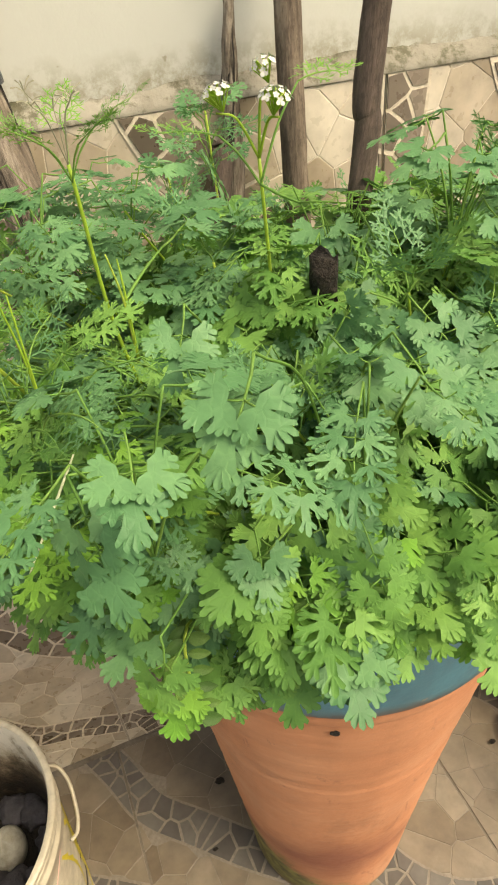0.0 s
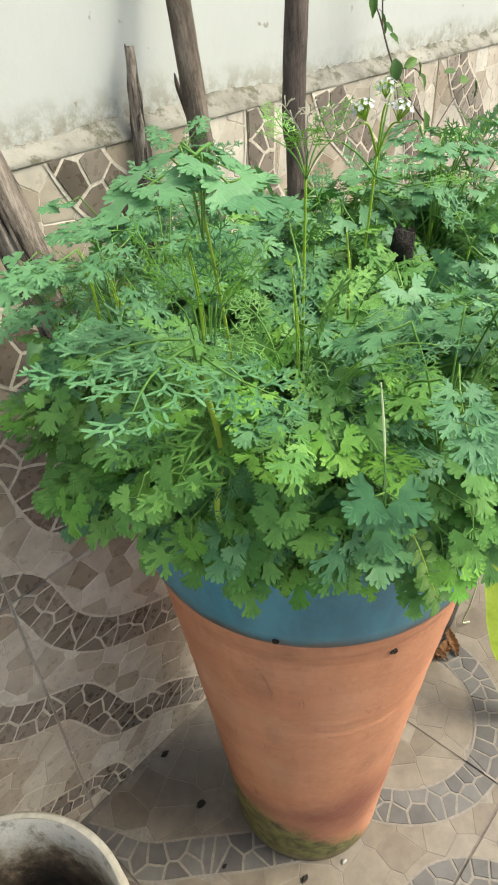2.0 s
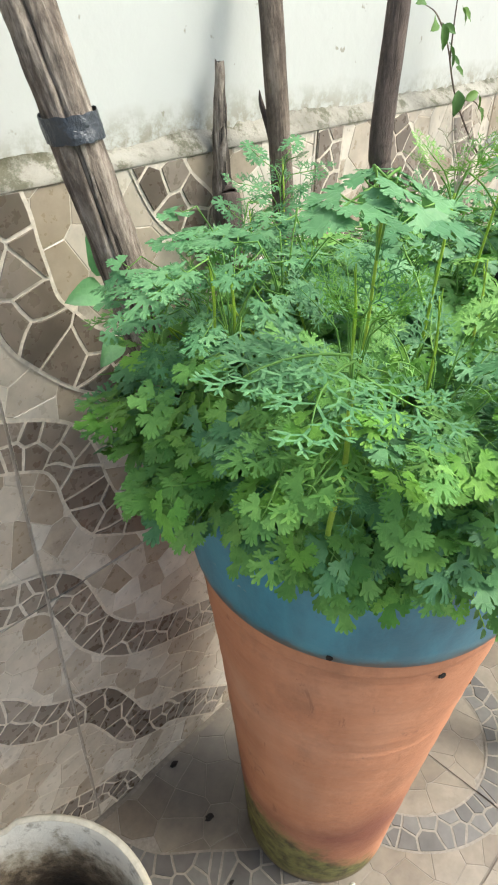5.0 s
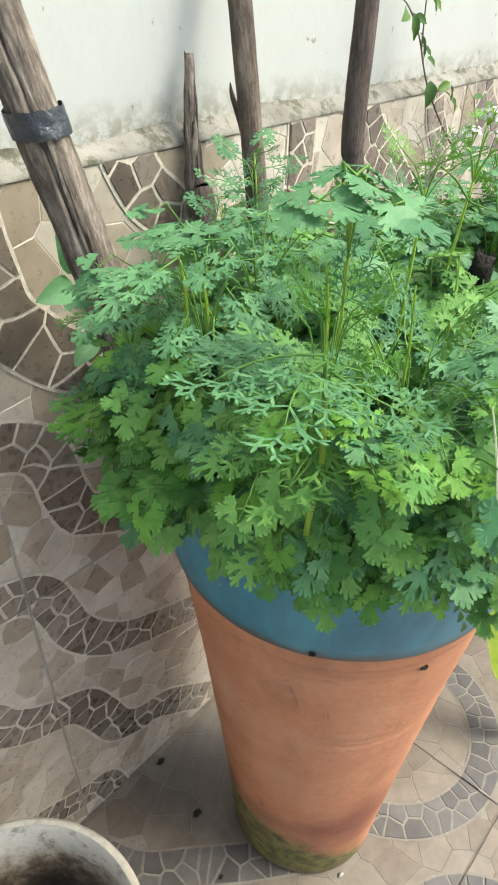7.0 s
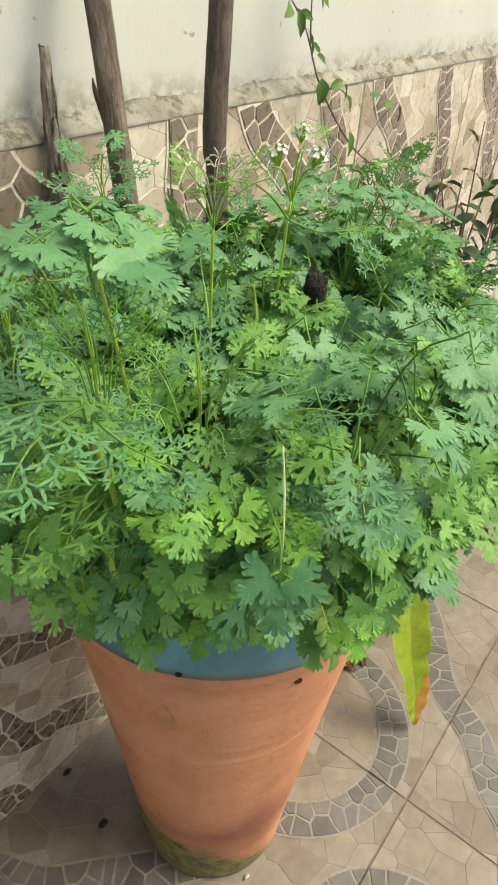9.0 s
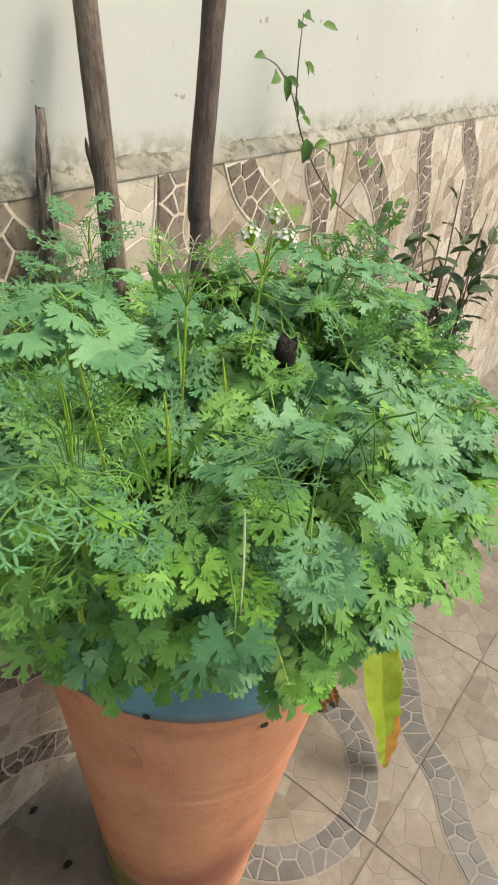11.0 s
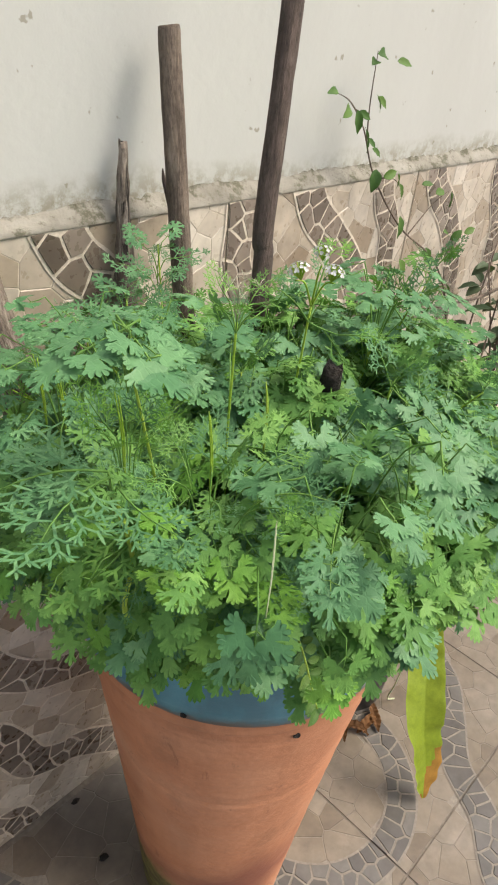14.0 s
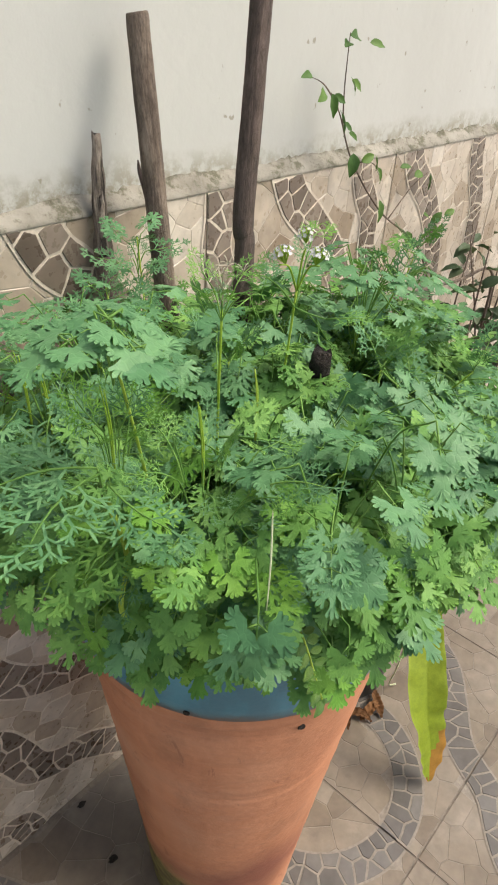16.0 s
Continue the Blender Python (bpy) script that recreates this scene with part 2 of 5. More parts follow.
def wood_material(name, dark, mid, light, grain=90, cracked=0.0, run=0.09):
    m, nt, b = material(name, 0.85)
    fibre = noise_of(nt, grain, 8, 0.7, (1, 1, run), 0.5)
    col = ramp(nt, fibre, (0.30, dark), (0.48, mid), (0.72, light))
    patch = ramp(nt, noise_of(nt, 26, 6, 0.65, (1, 1, 0.45)), (0.38, (0.58, 0.55, 0.52)), (0.60, (1.22, 1.20, 1.17)))
    speck = ramp(nt, noise_of(nt, 260, 4, 0.7, (1, 1, 0.4)), (0.33, (0.6, 0.58, 0.56)), (0.55, (1.06, 1.06, 1.06)))
    col = mix(nt, 1.0, mix(nt, 1.0, col, patch, "MULTIPLY"), speck, "MULTIPLY")
    hgt = calc(nt, "ADD", fibre, calc(nt, "MULTIPLY", noise_of(nt, 120, 5, 0.7, (1, 1, 0.3)), 0.6))
    if cracked:
        line = ramp(nt, noise_of(nt, 70, 4, 0.55, (1, 1, 0.06), 1.2), (0.345, 0.0), (0.395, 1.0))
        col = mix(nt, line, (0.022, 0.016, 0.012), col)
        hgt = calc(nt, "ADD", hgt, calc(nt, "MULTIPLY", line, cracked))
    link(nt, col, b.inputs["Base Color"])
    bump(nt, b, hgt, 0.9, 0.004)
    return m


M["old_wood"] = wood_material("cracked_grey_wood", (0.050, 0.037, 0.029), (0.168, 0.136, 0.111), (0.45, 0.395, 0.335), 110, 0.8, 0.15)
M["pole_wood"] = wood_material("brown_pole_wood", (0.062, 0.046, 0.036), (0.135, 0.103, 0.080), (0.25, 0.205, 0.165))
M["dark_wood"] = wood_material("dark_pole_wood", (0.045, 0.032, 0.028), (0.092, 0.067, 0.057), (0.155, 0.118, 0.10))
M["tape"] = plain("grey_plastic_tape", (0.018, 0.021, 0.026), (0.05, 0.056, 0.066), 40, 0.28, relief=0.7, dist=0.006, fine=70)


def leaf_material(name, a, bcol, c, through_light=0.16, rough=0.5):
    m, nt, b = material(name, rough + 0.06)
    b.inputs["Specular IOR Level"].default_value = 0.28
    tone = ramp(nt, piece_random(nt), (0.0, a), (0.5, bcol), (1.0, c))
    mottle = ramp(nt, noise_of(nt, 130, 4, 0.6), (0.3, (0.85, 0.86, 0.84)), (0.7, (1.1, 1.08, 1.06)))
    col = mix(nt, 1.0, tone, mottle, "MULTIPLY")
    net = node(nt, "TexVoronoi", Scale=330.0)
    net.feature = "DISTANCE_TO_EDGE"
    link(nt, place_of(nt, (1, 0.6, 1)), net.inputs["Vector"])
    vein = ramp(nt, net.outputs["Distance"], (0.0, 0.0), (0.14, 1.0))
    col = mix(nt, vein, mix(nt, 1.0, col, (1.11, 1.08, 1.08), "MULTIPLY"), col)
    link(nt, col, b.inputs["Base Color"])
    bump(nt, b, calc(nt, "ADD", noise_of(nt, 260, 3), calc(nt, "MULTIPLY", vein, 0.35)), 0.22, 0.001)
    tr = nt.nodes.new("ShaderNodeBsdfTranslucent")
    link(nt, mix(nt, 1.0, col, (1.15, 1.25, 0.65), "MULTIPLY"), tr.inputs[0])
    mx = nt.nodes.new("ShaderNodeMixShader")
    mx.inputs[0].default_value = through_light
    link(nt, b.outputs[0], mx.inputs[1])
    link(nt, tr.outputs[0], mx.inputs[2])
    link(nt, mx.outputs[0], nt.nodes["Material Output"].inputs[0])
    return m


M["leaf"] = leaf_material("coriander_green", (0.093, 0.226, 0.052), (0.128, 0.281, 0.064), (0.172, 0.338, 0.080))
# bluish sky sheen of the upper leaves is put into this base colour
M["leaf_blue"] = leaf_material("coriander_sky_sheen_green", (0.074, 0.193, 0.082), (0.102, 0.238, 0.103), (0.136, 0.286, 0.126), 0.15, 0.42)
M["leaf_lime"] = leaf_material("coriander_young_green", (0.112, 0.281, 0.042), (0.144, 0.328, 0.050), (0.183, 0.369, 0.060))
M["stem"] = leaf_material("green_stem", (0.24, 0.40, 0.045), (0.30, 0.46, 0.06), (0.38, 0.50, 0.09), 0.25, 0.35)
M["petiole"] = leaf_material("green_petiole", (0.115, 0.258, 0.055), (0.145, 0.30, 0.064), (0.185, 0.34, 0.078), 0.2, 0.45)
M["vine_leaf"] = leaf_material("vine_green", (0.042, 0.10, 0.022), (0.062, 0.135, 0.026), (0.10, 0.185, 0.036))
M["dull_leaf"] = leaf_material("dull_grey_green", (0.03, 0.055, 0.025), (0.05, 0.085, 0.04), (0.085, 0.11, 0.06), 0.15)
M["strap_leaf"] = leaf_material("yellow_green_leaf", (0.17, 0.25, 0.022), (0.21, 0.29, 0.025), (0.26, 0.33, 0.035), 0.3)
M["dead_leaf"] = leaf_material("dry_brown_leaf", (0.10, 0.048, 0.02), (0.16, 0.078, 0.032), (0.23, 0.12, 0.048), 0.1, 0.8)
M["straw"] = plain("pale_straw", (0.42, 0.46, 0.28), (0.56, 0.58, 0.40), 40, 0.6)
M["dry_ray"] = plain("dry_umbel_ray", (0.24, 0.23, 0.16), (0.37, 0.35, 0.26), 40, 0.7)
M["dry_margin"] = leaf_material("dry_orange_margin", (0.20, 0.10, 0.025), (0.30, 0.155, 0.03), (0.36, 0.21, 0.04), 0.15, 0.7)
M["petal"] = plain("white_petal", (0.48, 0.48, 0.45), (0.60, 0.60, 0.57), 90, 0.6)
M["bucket"] = plain("stained_white_plastic", (0.42, 0.375, 0.285), (0.60, 0.555, 0.455), 12, 0.5, fine=80)


def grime_material():
    m, nt, b = material("grimy_plastic_inside", 0.55)
    sep = nt.nodes.new("ShaderNodeSeparateXYZ")
    c = nt.nodes.new("ShaderNodeTexCoord")
    link(nt, c.outputs["Object"], sep.inputs[0])
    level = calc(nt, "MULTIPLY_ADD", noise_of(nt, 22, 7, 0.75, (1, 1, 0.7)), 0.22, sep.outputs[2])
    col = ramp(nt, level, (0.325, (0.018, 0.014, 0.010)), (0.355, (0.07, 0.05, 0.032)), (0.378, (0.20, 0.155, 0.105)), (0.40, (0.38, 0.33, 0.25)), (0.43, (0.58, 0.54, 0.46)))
    spots = ramp(nt, noise_of(nt, 45, 6, 0.7), (0.54, 0.0), (0.66, 0.7))
    link(nt, mix(nt, spots, col, (0.11, 0.085, 0.055)), b.inputs["Base Color"])
    bump(nt, b, noise_of(nt, 60, 6, 0.7), 0.5, 0.004)
    return m


M["bucket_in"] = grime_material()
M["pink"] = plain("faded_pink_print", (0.55, 0.28, 0.25), (0.68, 0.40, 0.36), 30, 0.5)
M["yellow"] = plain("yellow_print", (0.55, 0.45, 0.03), (0.68, 0.58, 0.06), 30, 0.45)
M["shell"] = plain("dirty_eggshell", (0.20, 0.185, 0.13), (0.50, 0.48, 0.43), 45, 0.6, fine=160)
M["char"] = plain("charcoal_lumps", (0.018, 0.017, 0.021), (0.085, 0.080, 0.095), 30, 0.8, relief=0.8, dist=0.006, fine=140)


# ---- building helpers ----
def mesh_of(name, verts, faces, *mats, slots=None, smooth=False):
    me = bpy.data.meshes.new(name)
    me.from_pydata([tuple(v) for v in verts], [], faces)
    for m in mats:
        me.materials.append(m)
    if slots:
        me.polygons.foreach_set("material_index", slots)
    if smooth:
        me.polygons.foreach_set("use_smooth", [True] * len(me.polygons))
    me.update()
    return me


def child(name, me, parent, label="", at=None):
    ob = new(name, me)
    ob.parent = parent
    if at is not None:
        ob.matrix_basis = at
    return tagged(ob, label) if label else ob


def holder(name, label, category, at=(0, 0, 0), group="", kind=""):
    ob = new(name)
    ob.empty_display_size = 0.05
    ob.location = at
    return tagged(ob, label, category, group, kind)


class Geo:
    """Collects vertices and faces for one mesh."""
    def __init__(self):
        self.v, self.f, self.s = [], [], []

    def add(self, verts, faces, slot=0):
        n = len(self.v)
        self.v += [tuple(p) for p in verts]
        self.f += [tuple(i + n for i in face) for face in faces]
        self.s += [slot] * len(faces)

    def tube(self, pts, radii, sides=5, slot=0, cap=True):
        pts = [Vector(p) for p in pts]
        n, side = len(self.v), None
        for i, p in enumerate(pts):
            d = (pts[min(i + 1, len(pts) - 1)] - pts[max(i - 1, 0)]).normalized()
            side = d.orthogonal().normalized() if side is None else (side - d * side.dot(d)).normalized()
            up = d.cross(side)
            for k in range(sides):
                a = 2 * math.pi * k / sides
                self.v.append(tuple(p + (side * math.cos(a) + up * math.sin(a)) * radii[i]))
        for i in range(len(pts) - 1):
            for k in range(sides):
                a, b = n + i * sides + k, n + i * sides + (k + 1) % sides
                self.f.append((a, b, b + sides, a + sides))
                self.s.append(slot)
        if cap:
            self.f += [tuple(n + k for k in reversed(range(sides))), tuple(n + (len(pts) - 1) * sides + k for k in range(sides))]
            self.s += [slot, slot]

    def mesh(self, name, *mats, smooth=False):
        return mesh_of(name, self.v, self.f, *mats, slots=self.s, smooth=smooth)


def lathe(profile, sides=64, wobble=0.0, seed=0):
    """Vertices and faces of a turned body from (radius, height) rows."""
    verts, faces = [], []
    for r, z in profile:
        for k in range(sides):
            a = 2 * math.pi * k / sides
            w = 1 + wobble * noise.noise(Vector((math.cos(a) * 1.3 + seed, math.sin(a) * 1.3, z * 6)))
            verts.append((r * w * math.cos(a), r * w * math.sin(a), z))
    for i in range(len(profile) - 1):
        for k in range(sides):
            a, b = i * sides + k, i * sides + (k + 1) % sides
            faces.append((a, b, b + sides, a + sides))
    return verts, faces


def curve_points(pts, steps=8):
    """A smooth curve through the points (Catmull-Rom)."""
    p = [Vector(q) for q in pts]
    p = [p[0] * 2 - p[1]] + p + [p[-1] * 2 - p[-2]]
    out = []
    for i in range(1, len(p) - 2):
        for k in range(steps):
            t = k / steps
            out.append(0.5 * ((2 * p[i]) + (p[i + 1] - p[i - 1]) * t + (2 * p[i - 1] - 5 * p[i] + 4 * p[i + 1] - p[i + 2]) * t * t
                              + (3 * p[i] - p[i - 1] - 3 * p[i + 1] + p[i + 2]) * t ** 3))
    return out + [p[-2]]


# ---- mosaic tiling ----
def clip(poly, nx, ny, d):
    """The part of a convex outline where nx * x + ny * y <= d."""
    out = []
    for i, (x, y) in enumerate(poly):
        px, py = poly[i - 1]
        a, b = nx * px + ny * py - d, nx * x + ny * y - d
        if (a < 0) != (b < 0):
            t = a / (a - b)
            out.append((px + (x - px) * t, py + (y - py) * t))
        if b <= 0:
            out.append((x, y))
    return out


def clip_rect(poly, rect, inset=0.0):
    x0, y0, x1, y1 = rect
    for nx, ny, d in ((-1, 0, -(x0 + inset)), (1, 0, x1 - inset), (0, -1, -(y0 + inset)), (0, 1, y1 - inset)):
        if poly:
            poly = clip(poly, nx, ny, d)
    return poly


def area(poly):
    return abs(sum(poly[i - 1][0] * poly[i][1] - poly[i][0] * poly[i - 1][1] for i in range(len(poly)))) / 2


def prism(poly, h0, h1, to3d):
    """A flat piece with a small chamfer."""
    n = len(poly)
    cx, cy = sum(p[0] for p in poly) / n, sum(p[1] for p in poly) / n
    inner = []
    for x, y in poly:
        d = math.hypot(cx - x, cy - y) or 1
        k = min(0.0008 / d, 0.3)
        inner.append((x + (cx - x) * k, y + (cy - y) * k))
    verts = [to3d(x, y, h0) for x, y in poly] + [to3d(x, y, h1) for x, y in inner]
    faces = [tuple(range(n, 2 * n))] + [(i, (i + 1) % n, n + (i + 1) % n, n + i) for i in range(n)]
    return verts, faces


class Band:
    """A wavy strip of small dark pieces."""
    def __init__(self, pts, half):
        self.p = [(v.x, v.y) for v in curve_points([(x, y, 0) for x, y in pts], 10)]
        self.half = half
        self.n, self.s = [], [0.0]
        for i in range(len(self.p)):
            a, b = self.p[max(i - 1, 0)], self.p[min(i + 1, len(self.p) - 1)]
            d = math.hypot(b[0] - a[0], b[1] - a[1]) or 1
            self.n.append((-(b[1] - a[1]) / d, (b[0] - a[0]) / d))
            if i:
                self.s.append(self.s[-1] + math.hypot(self.p[i][0] - self.p[i - 1][0], self.p[i][1] - self.p[i - 1][1]))

    def at(self, s, v):
        s = min(max(s, 0), self.s[-1] - 1e-6)
        i = max(k for k in range(len(self.s)) if self.s[k] <= s)
        j = min(i + 1, len(self.p) - 1)
        t = (s - self.s[i]) / ((self.s[j] - self.s[i]) or 1)
        x, y = (self.p[i][k] + (self.p[j][k] - self.p[i][k]) * t for k in (0, 1))
        nx, ny = (self.n[i][k] + (self.n[j][k] - self.n[i][k]) * t for k in (0, 1))
        return x + nx * v * self.half, y + ny * v * self.half

    def near(self, x, y):
        return min(math.hypot(x - a, y - b) for a, b in self.p[::3])

    def cells(self, rng):
        """Broken pieces, two or so across the strip, with grout between them."""
        h, end = self.half, self.s[-1]
        step = h * 0.98
        seeds = []
        for k in range(int(end / step) + 3):
            for v in (-0.5, 0.5) if rng.random() < 0.82 else (0.0,):
                seeds.append(((k - 1 + rng.uniform(-0.42, 0.42) + 0.25 * v) * step, (v + rng.uniform(-0.34, 0.34)) * h))
        out = []
        for i, (sx, sy) in enumerate(seeds):
            poly = [(sx - 3 * h, -h), (sx + 3 * h, -h), (sx + 3 * h, h), (sx - 3 * h, h)]
            for j, (tx, ty) in enumerate(seeds):
                d = math.hypot(tx - sx, ty - sy)
                if i == j or d > 5 * h or d < 1e-6 or not poly:
                    continue
                nx, ny = (tx - sx) / d, (ty - sy) / d
                poly = clip(poly, nx, ny, nx * sx + ny * sy + d / 2 - 0.0013)
            poly = clip(clip(poly, -1, 0, 0.0), 1, 0, end) if poly else poly
            if len(poly) < 3 or area(poly) < 3e-5:
                continue
            ring = []
            for p, q in zip(poly, poly[1:] + poly[:1]):
                n = max(1, int(math.hypot(q[0] - p[0], q[1] - p[1]) / 0.009))
                ring += [self.at(p[0] + (q[0] - p[0]) * k / n, (p[1] + (q[1] - p[1]) * k / n) / h) for k in range(n)]
            out.append(ring)
        return out

    def bed(self):
        """Short lengths of the strip of grout on which the pieces lie."""
        w, out = 1 + 0.0032 / self.half, []
        for i in range(len(self.p) - 1):
            q = []
            for j, v in ((i, -w), (i + 1, -w), (i + 1, w), (i, w)):
                q.append((self.p[j][0] + self.n[j][0] * self.half * v, self.p[j][1] + self.n[j][1] * self.half * v))
            out.append(q)
        return out


def mosaic(owner, rects, bands, to3d, mats, spacing, near, seed, label, proud=0.0006):
    """Tiles with a broken-stone relief: a slab for each, pale pieces, and strips of small dark ones."""
    light, dark, grout = mats
    rng = random.Random(seed)
    x0, y0 = min(r[0] for r in rects), min(r[1] for r in rects)
    x1, y1 = max(r[2] for r in rects), max(r[3] for r in rects)
    seeds, row = [], 0
    y = y0
    while y < y1 + spacing:
        x = x0 - spacing + (row % 2) * spacing / 2
        while x < x1 + spacing:
            seeds.append((x + rng.uniform(-0.42, 0.42) * spacing, y + rng.uniform(-0.42, 0.42) * spacing))
            x += spacing * rng.uniform(0.75, 1.3)
        y, row = y + spacing * 0.9, row + 1
    cells = []
    for i, (sx, sy) in enumerate(seeds):
        if any(b.near(sx, sy) < b.half * 0.55 for b in bands):
            continue
        k = spacing * 1.6
        poly = [(sx - k, sy - k), (sx + k, sy - k), (sx + k, sy + k), (sx - k, sy + k)]
        for j, (tx, ty) in enumerate(seeds):
            d = math.hypot(tx - sx, ty - sy)
            if j == i or d > spacing * 3 or not poly:
                continue
            nx, ny = (tx - sx) / d, (ty - sy) / d
            poly = clip(poly, nx, ny, nx * sx + ny * sy + d / 2 - 0.00035)
        cells.append(poly)
    strips = [c for b in bands for c in b.cells(rng)]
    beds = [c for b in bands for c in b.bed()]
    rest = [Geo(), Geo()]
    for rect in rects:
        slab = Geo()
        corners = [(rect[0], rect[1]), (rect[2], rect[1]), (rect[2], rect[3]), (rect[0], rect[3])]
        slab.add(*prism(clip_rect(corners, rect, 0.0014), -0.006, 0.0, to3d))
        for q in beds:
            c = clip_rect(q, rect, 0.0016)
            if len(c) > 2 and area(c) > 1e-8:
                slab.add([to3d(a, b, 0.0016) for a, b in c], [tuple(range(len(c)))])
        tile = child("tile", slab.mesh("tile", grout), owner, label)
        for kind, polys, h in ((0, cells, proud), (1, strips, 0.0026)):
            for q in polys:
                c = clip_rect(q, rect, 0.0018)
                if len(c) < 3 or area(c) < 2.5e-5:
                    continue
                cx, cy = sum(p[0] for p in c) / len(c), sum(p[1] for p in c) / len(c)
                hh = h * rng.uniform(0.75, 1.2)
                if near(cx, cy):
                    v, f = prism(c, 0.0, hh, to3d)
                    child("mosaic_piece", mesh_of("mosaic_piece", v, f, (light, dark)[kind]), tile)
                else:
                    rest[kind].add(*prism(c, 0.0, hh, to3d))
    for g, m in zip(rest, (light, dark)):
        tagged(child("mosaic_pieces", g.mesh("mosaic_pieces", m), owner), kind="stuff")


# ---- the large structure: ground, floor, wall ----
g = Geo()
g.add([(-40, -40, -0.012), (40, -40, -0.012), (40, 40, -0.012), (-40, 40, -0.012)], [(0, 1, 2, 3)])
tagged(new("ground", g.mesh("ground", M["concrete"])), "plain concrete yard under and round the tiles", "ground", kind="structure")

g = Geo()
g.add([(x, y, z) for z in (-0.012, 2.5) for x, y in ((-3.5, 0.014), (4.5, 0.014), (4.5, 0.17), (-3.5, 0.17))],
      [(0, 1, 5, 4), (1, 2, 6, 5), (2, 3, 7, 6), (3, 0, 4, 7), (4, 5, 6, 7), (3, 2, 1, 0)])
wall = tagged(new("wall_north", g.mesh("wall_north", M["plaster"])), "white painted masonry wall with damp mould above a tiled dado", "wall", kind="structure")

g = Geo()
g.add([(x, y, z) for z in (-0.012, 0.9012) for x, y in ((-3.5, 0.0016), (4.5, 0.0016), (4.5, 0.0138), (-3.5, 0.0138))],
      [(0, 1, 5, 4), (1, 2, 6, 5), (2, 3, 7, 6), (3, 0, 4, 7), (4, 5, 6, 7), (3, 2, 1, 0)])
child("mortar_bed", g.mesh("mortar_bed", M["joint"]), wall)

# rough cement capping on the tiles: a ragged sloping fillet
g, cols, rng = Geo(), 1100, random.Random(4)
for i in range(cols + 1):
    x = -3.5 + 8.0 * i / cols
    w = noise.noise(Vector((x * 9, 0, 0))) * 0.004 + noise.noise(Vector((x * 40, 3, 0))) * 0.0025 + noise.noise(Vector((x * 130, 5, 0))) * 0.0018
    for y, z in ((-0.0024, 0.8990), (-0.0027 + w * 0.1, 0.9015), (0.0028 + w * 0.4, 0.9064 + w * 0.5), (0.0085 + w * 0.4, 0.9114 + w), (0.0137, 0.9160 + w * 1.8)):
        g.v.append((x, y, z))
for i in range(cols):
    for k in range(4):
        a = i * 5 + k
        g.f.append((a, a + 5, a + 6, a + 1))
        g.s.append(0)
child("ledge", g.mesh("ledge", M["ledge"], smooth=True), wall, "rough mossy cement capping")

floor = tagged(new("floor", mesh_of("floor", [(-3.5, -3.2, -0.0024), (4.5, -3.2, -0.0024), (4.5, 0.0016, -0.0024), (-3.5, 0.0016, -0.0024)], [(0, 1, 2, 3)], M["floor_joint"])),
               "patio floor of glazed tiles with grey broken-stone bands", "floor", kind="structure")

# ---- terracotta pot ----
POT = Vector((0.238, -0.224, 0.0))


def pot_radius(z):
    return 0.1045 + 0.072 * z + 0.052 * z * z


def terracotta_pot():
    pot = holder("plant_pot", "tall tapered terracotta pot with a blue painted rim, mossy foot", "plant pot", POT)
    prof = [(0.0, 0.004), (0.09, 0.002), (0.1, 0.0), (0.1045, 0.004), (0.1055, 0.012)]
    z = 0.02
    while z < 0.575:
        groove = -0.0026 * (math.exp(-((z - 0.552) / 0.0025) ** 2) + math.exp(-((z - 0.543) / 0.0025) ** 2) + 0.8 * math.exp(-((z - 0.405) / 0.003) ** 2)
                            + 0.7 * math.exp(-((z - 0.415) / 0.003) ** 2) + 0.6 * math.exp(-((z - 0.535) / 0.002) ** 2))
        prof.append((pot_radius(z) + groove + 0.0003 * math.sin(z * 140), z))
        z += 0.004 if z > 0.38 else 0.01
    prof += [(pot_radius(0.577), 0.577), (pot_radius(0.582) - 0.002, 0.582), (pot_radius(0.66) - 0.004, 0.66)]
    v, f = lathe(prof, 96, 0.006, 2)
    child("body", mesh_of("body", v, f, M["terracotta"], smooth=True), pot)
    band = [(pot_radius(0.577) + 0.0005, 0.5765), (pot_radius(0.579) + 0.003, 0.579), (pot_radius(0.60) + 0.0045, 0.60), (pot_radius(0.64) + 0.006, 0.64),
            (pot_radius(0.68) + 0.008, 0.68), (0.191, 0.694), (0.189, 0.700), (0.181, 0.701), (0.175, 0.697), (0.171, 0.68), (0.165, 0.64)]
    v, f = lathe(band, 96, 0.008, 2)
    child("rim", mesh_of("rim", v, f, M["blue"], smooth=True), pot, "blue painted rim with chips")
    # small dark pits in the clay
    for a, z, r in ((-115.5, 0.545, 0.0038), (-152, 0.585, 0.003), (-118, 0.655, 0.002)):
        rr = pot_radius(z) + (0.0035 if z > 0.577 else 0)
        v, f = lathe([(0.0001, 0.0), (r * 0.7, 0.0004), (r, 0.0012), (r * 0.9, 0.0022), (0.0001, 0.0018)], 10, 0.3, a)
        m = Matrix.Translation((rr * math.cos(radians(a)), rr * math.sin(radians(a)), z)) @ pose(0, 0, 0, 0, 0, a) @ pose(0, 0, 0, 0, 90, 0) @ Matrix.Translation((0, 0, -0.0012))
        child("pit", mesh_of("pit", v, f, M["soil"]), pot, at=m)
    return pot


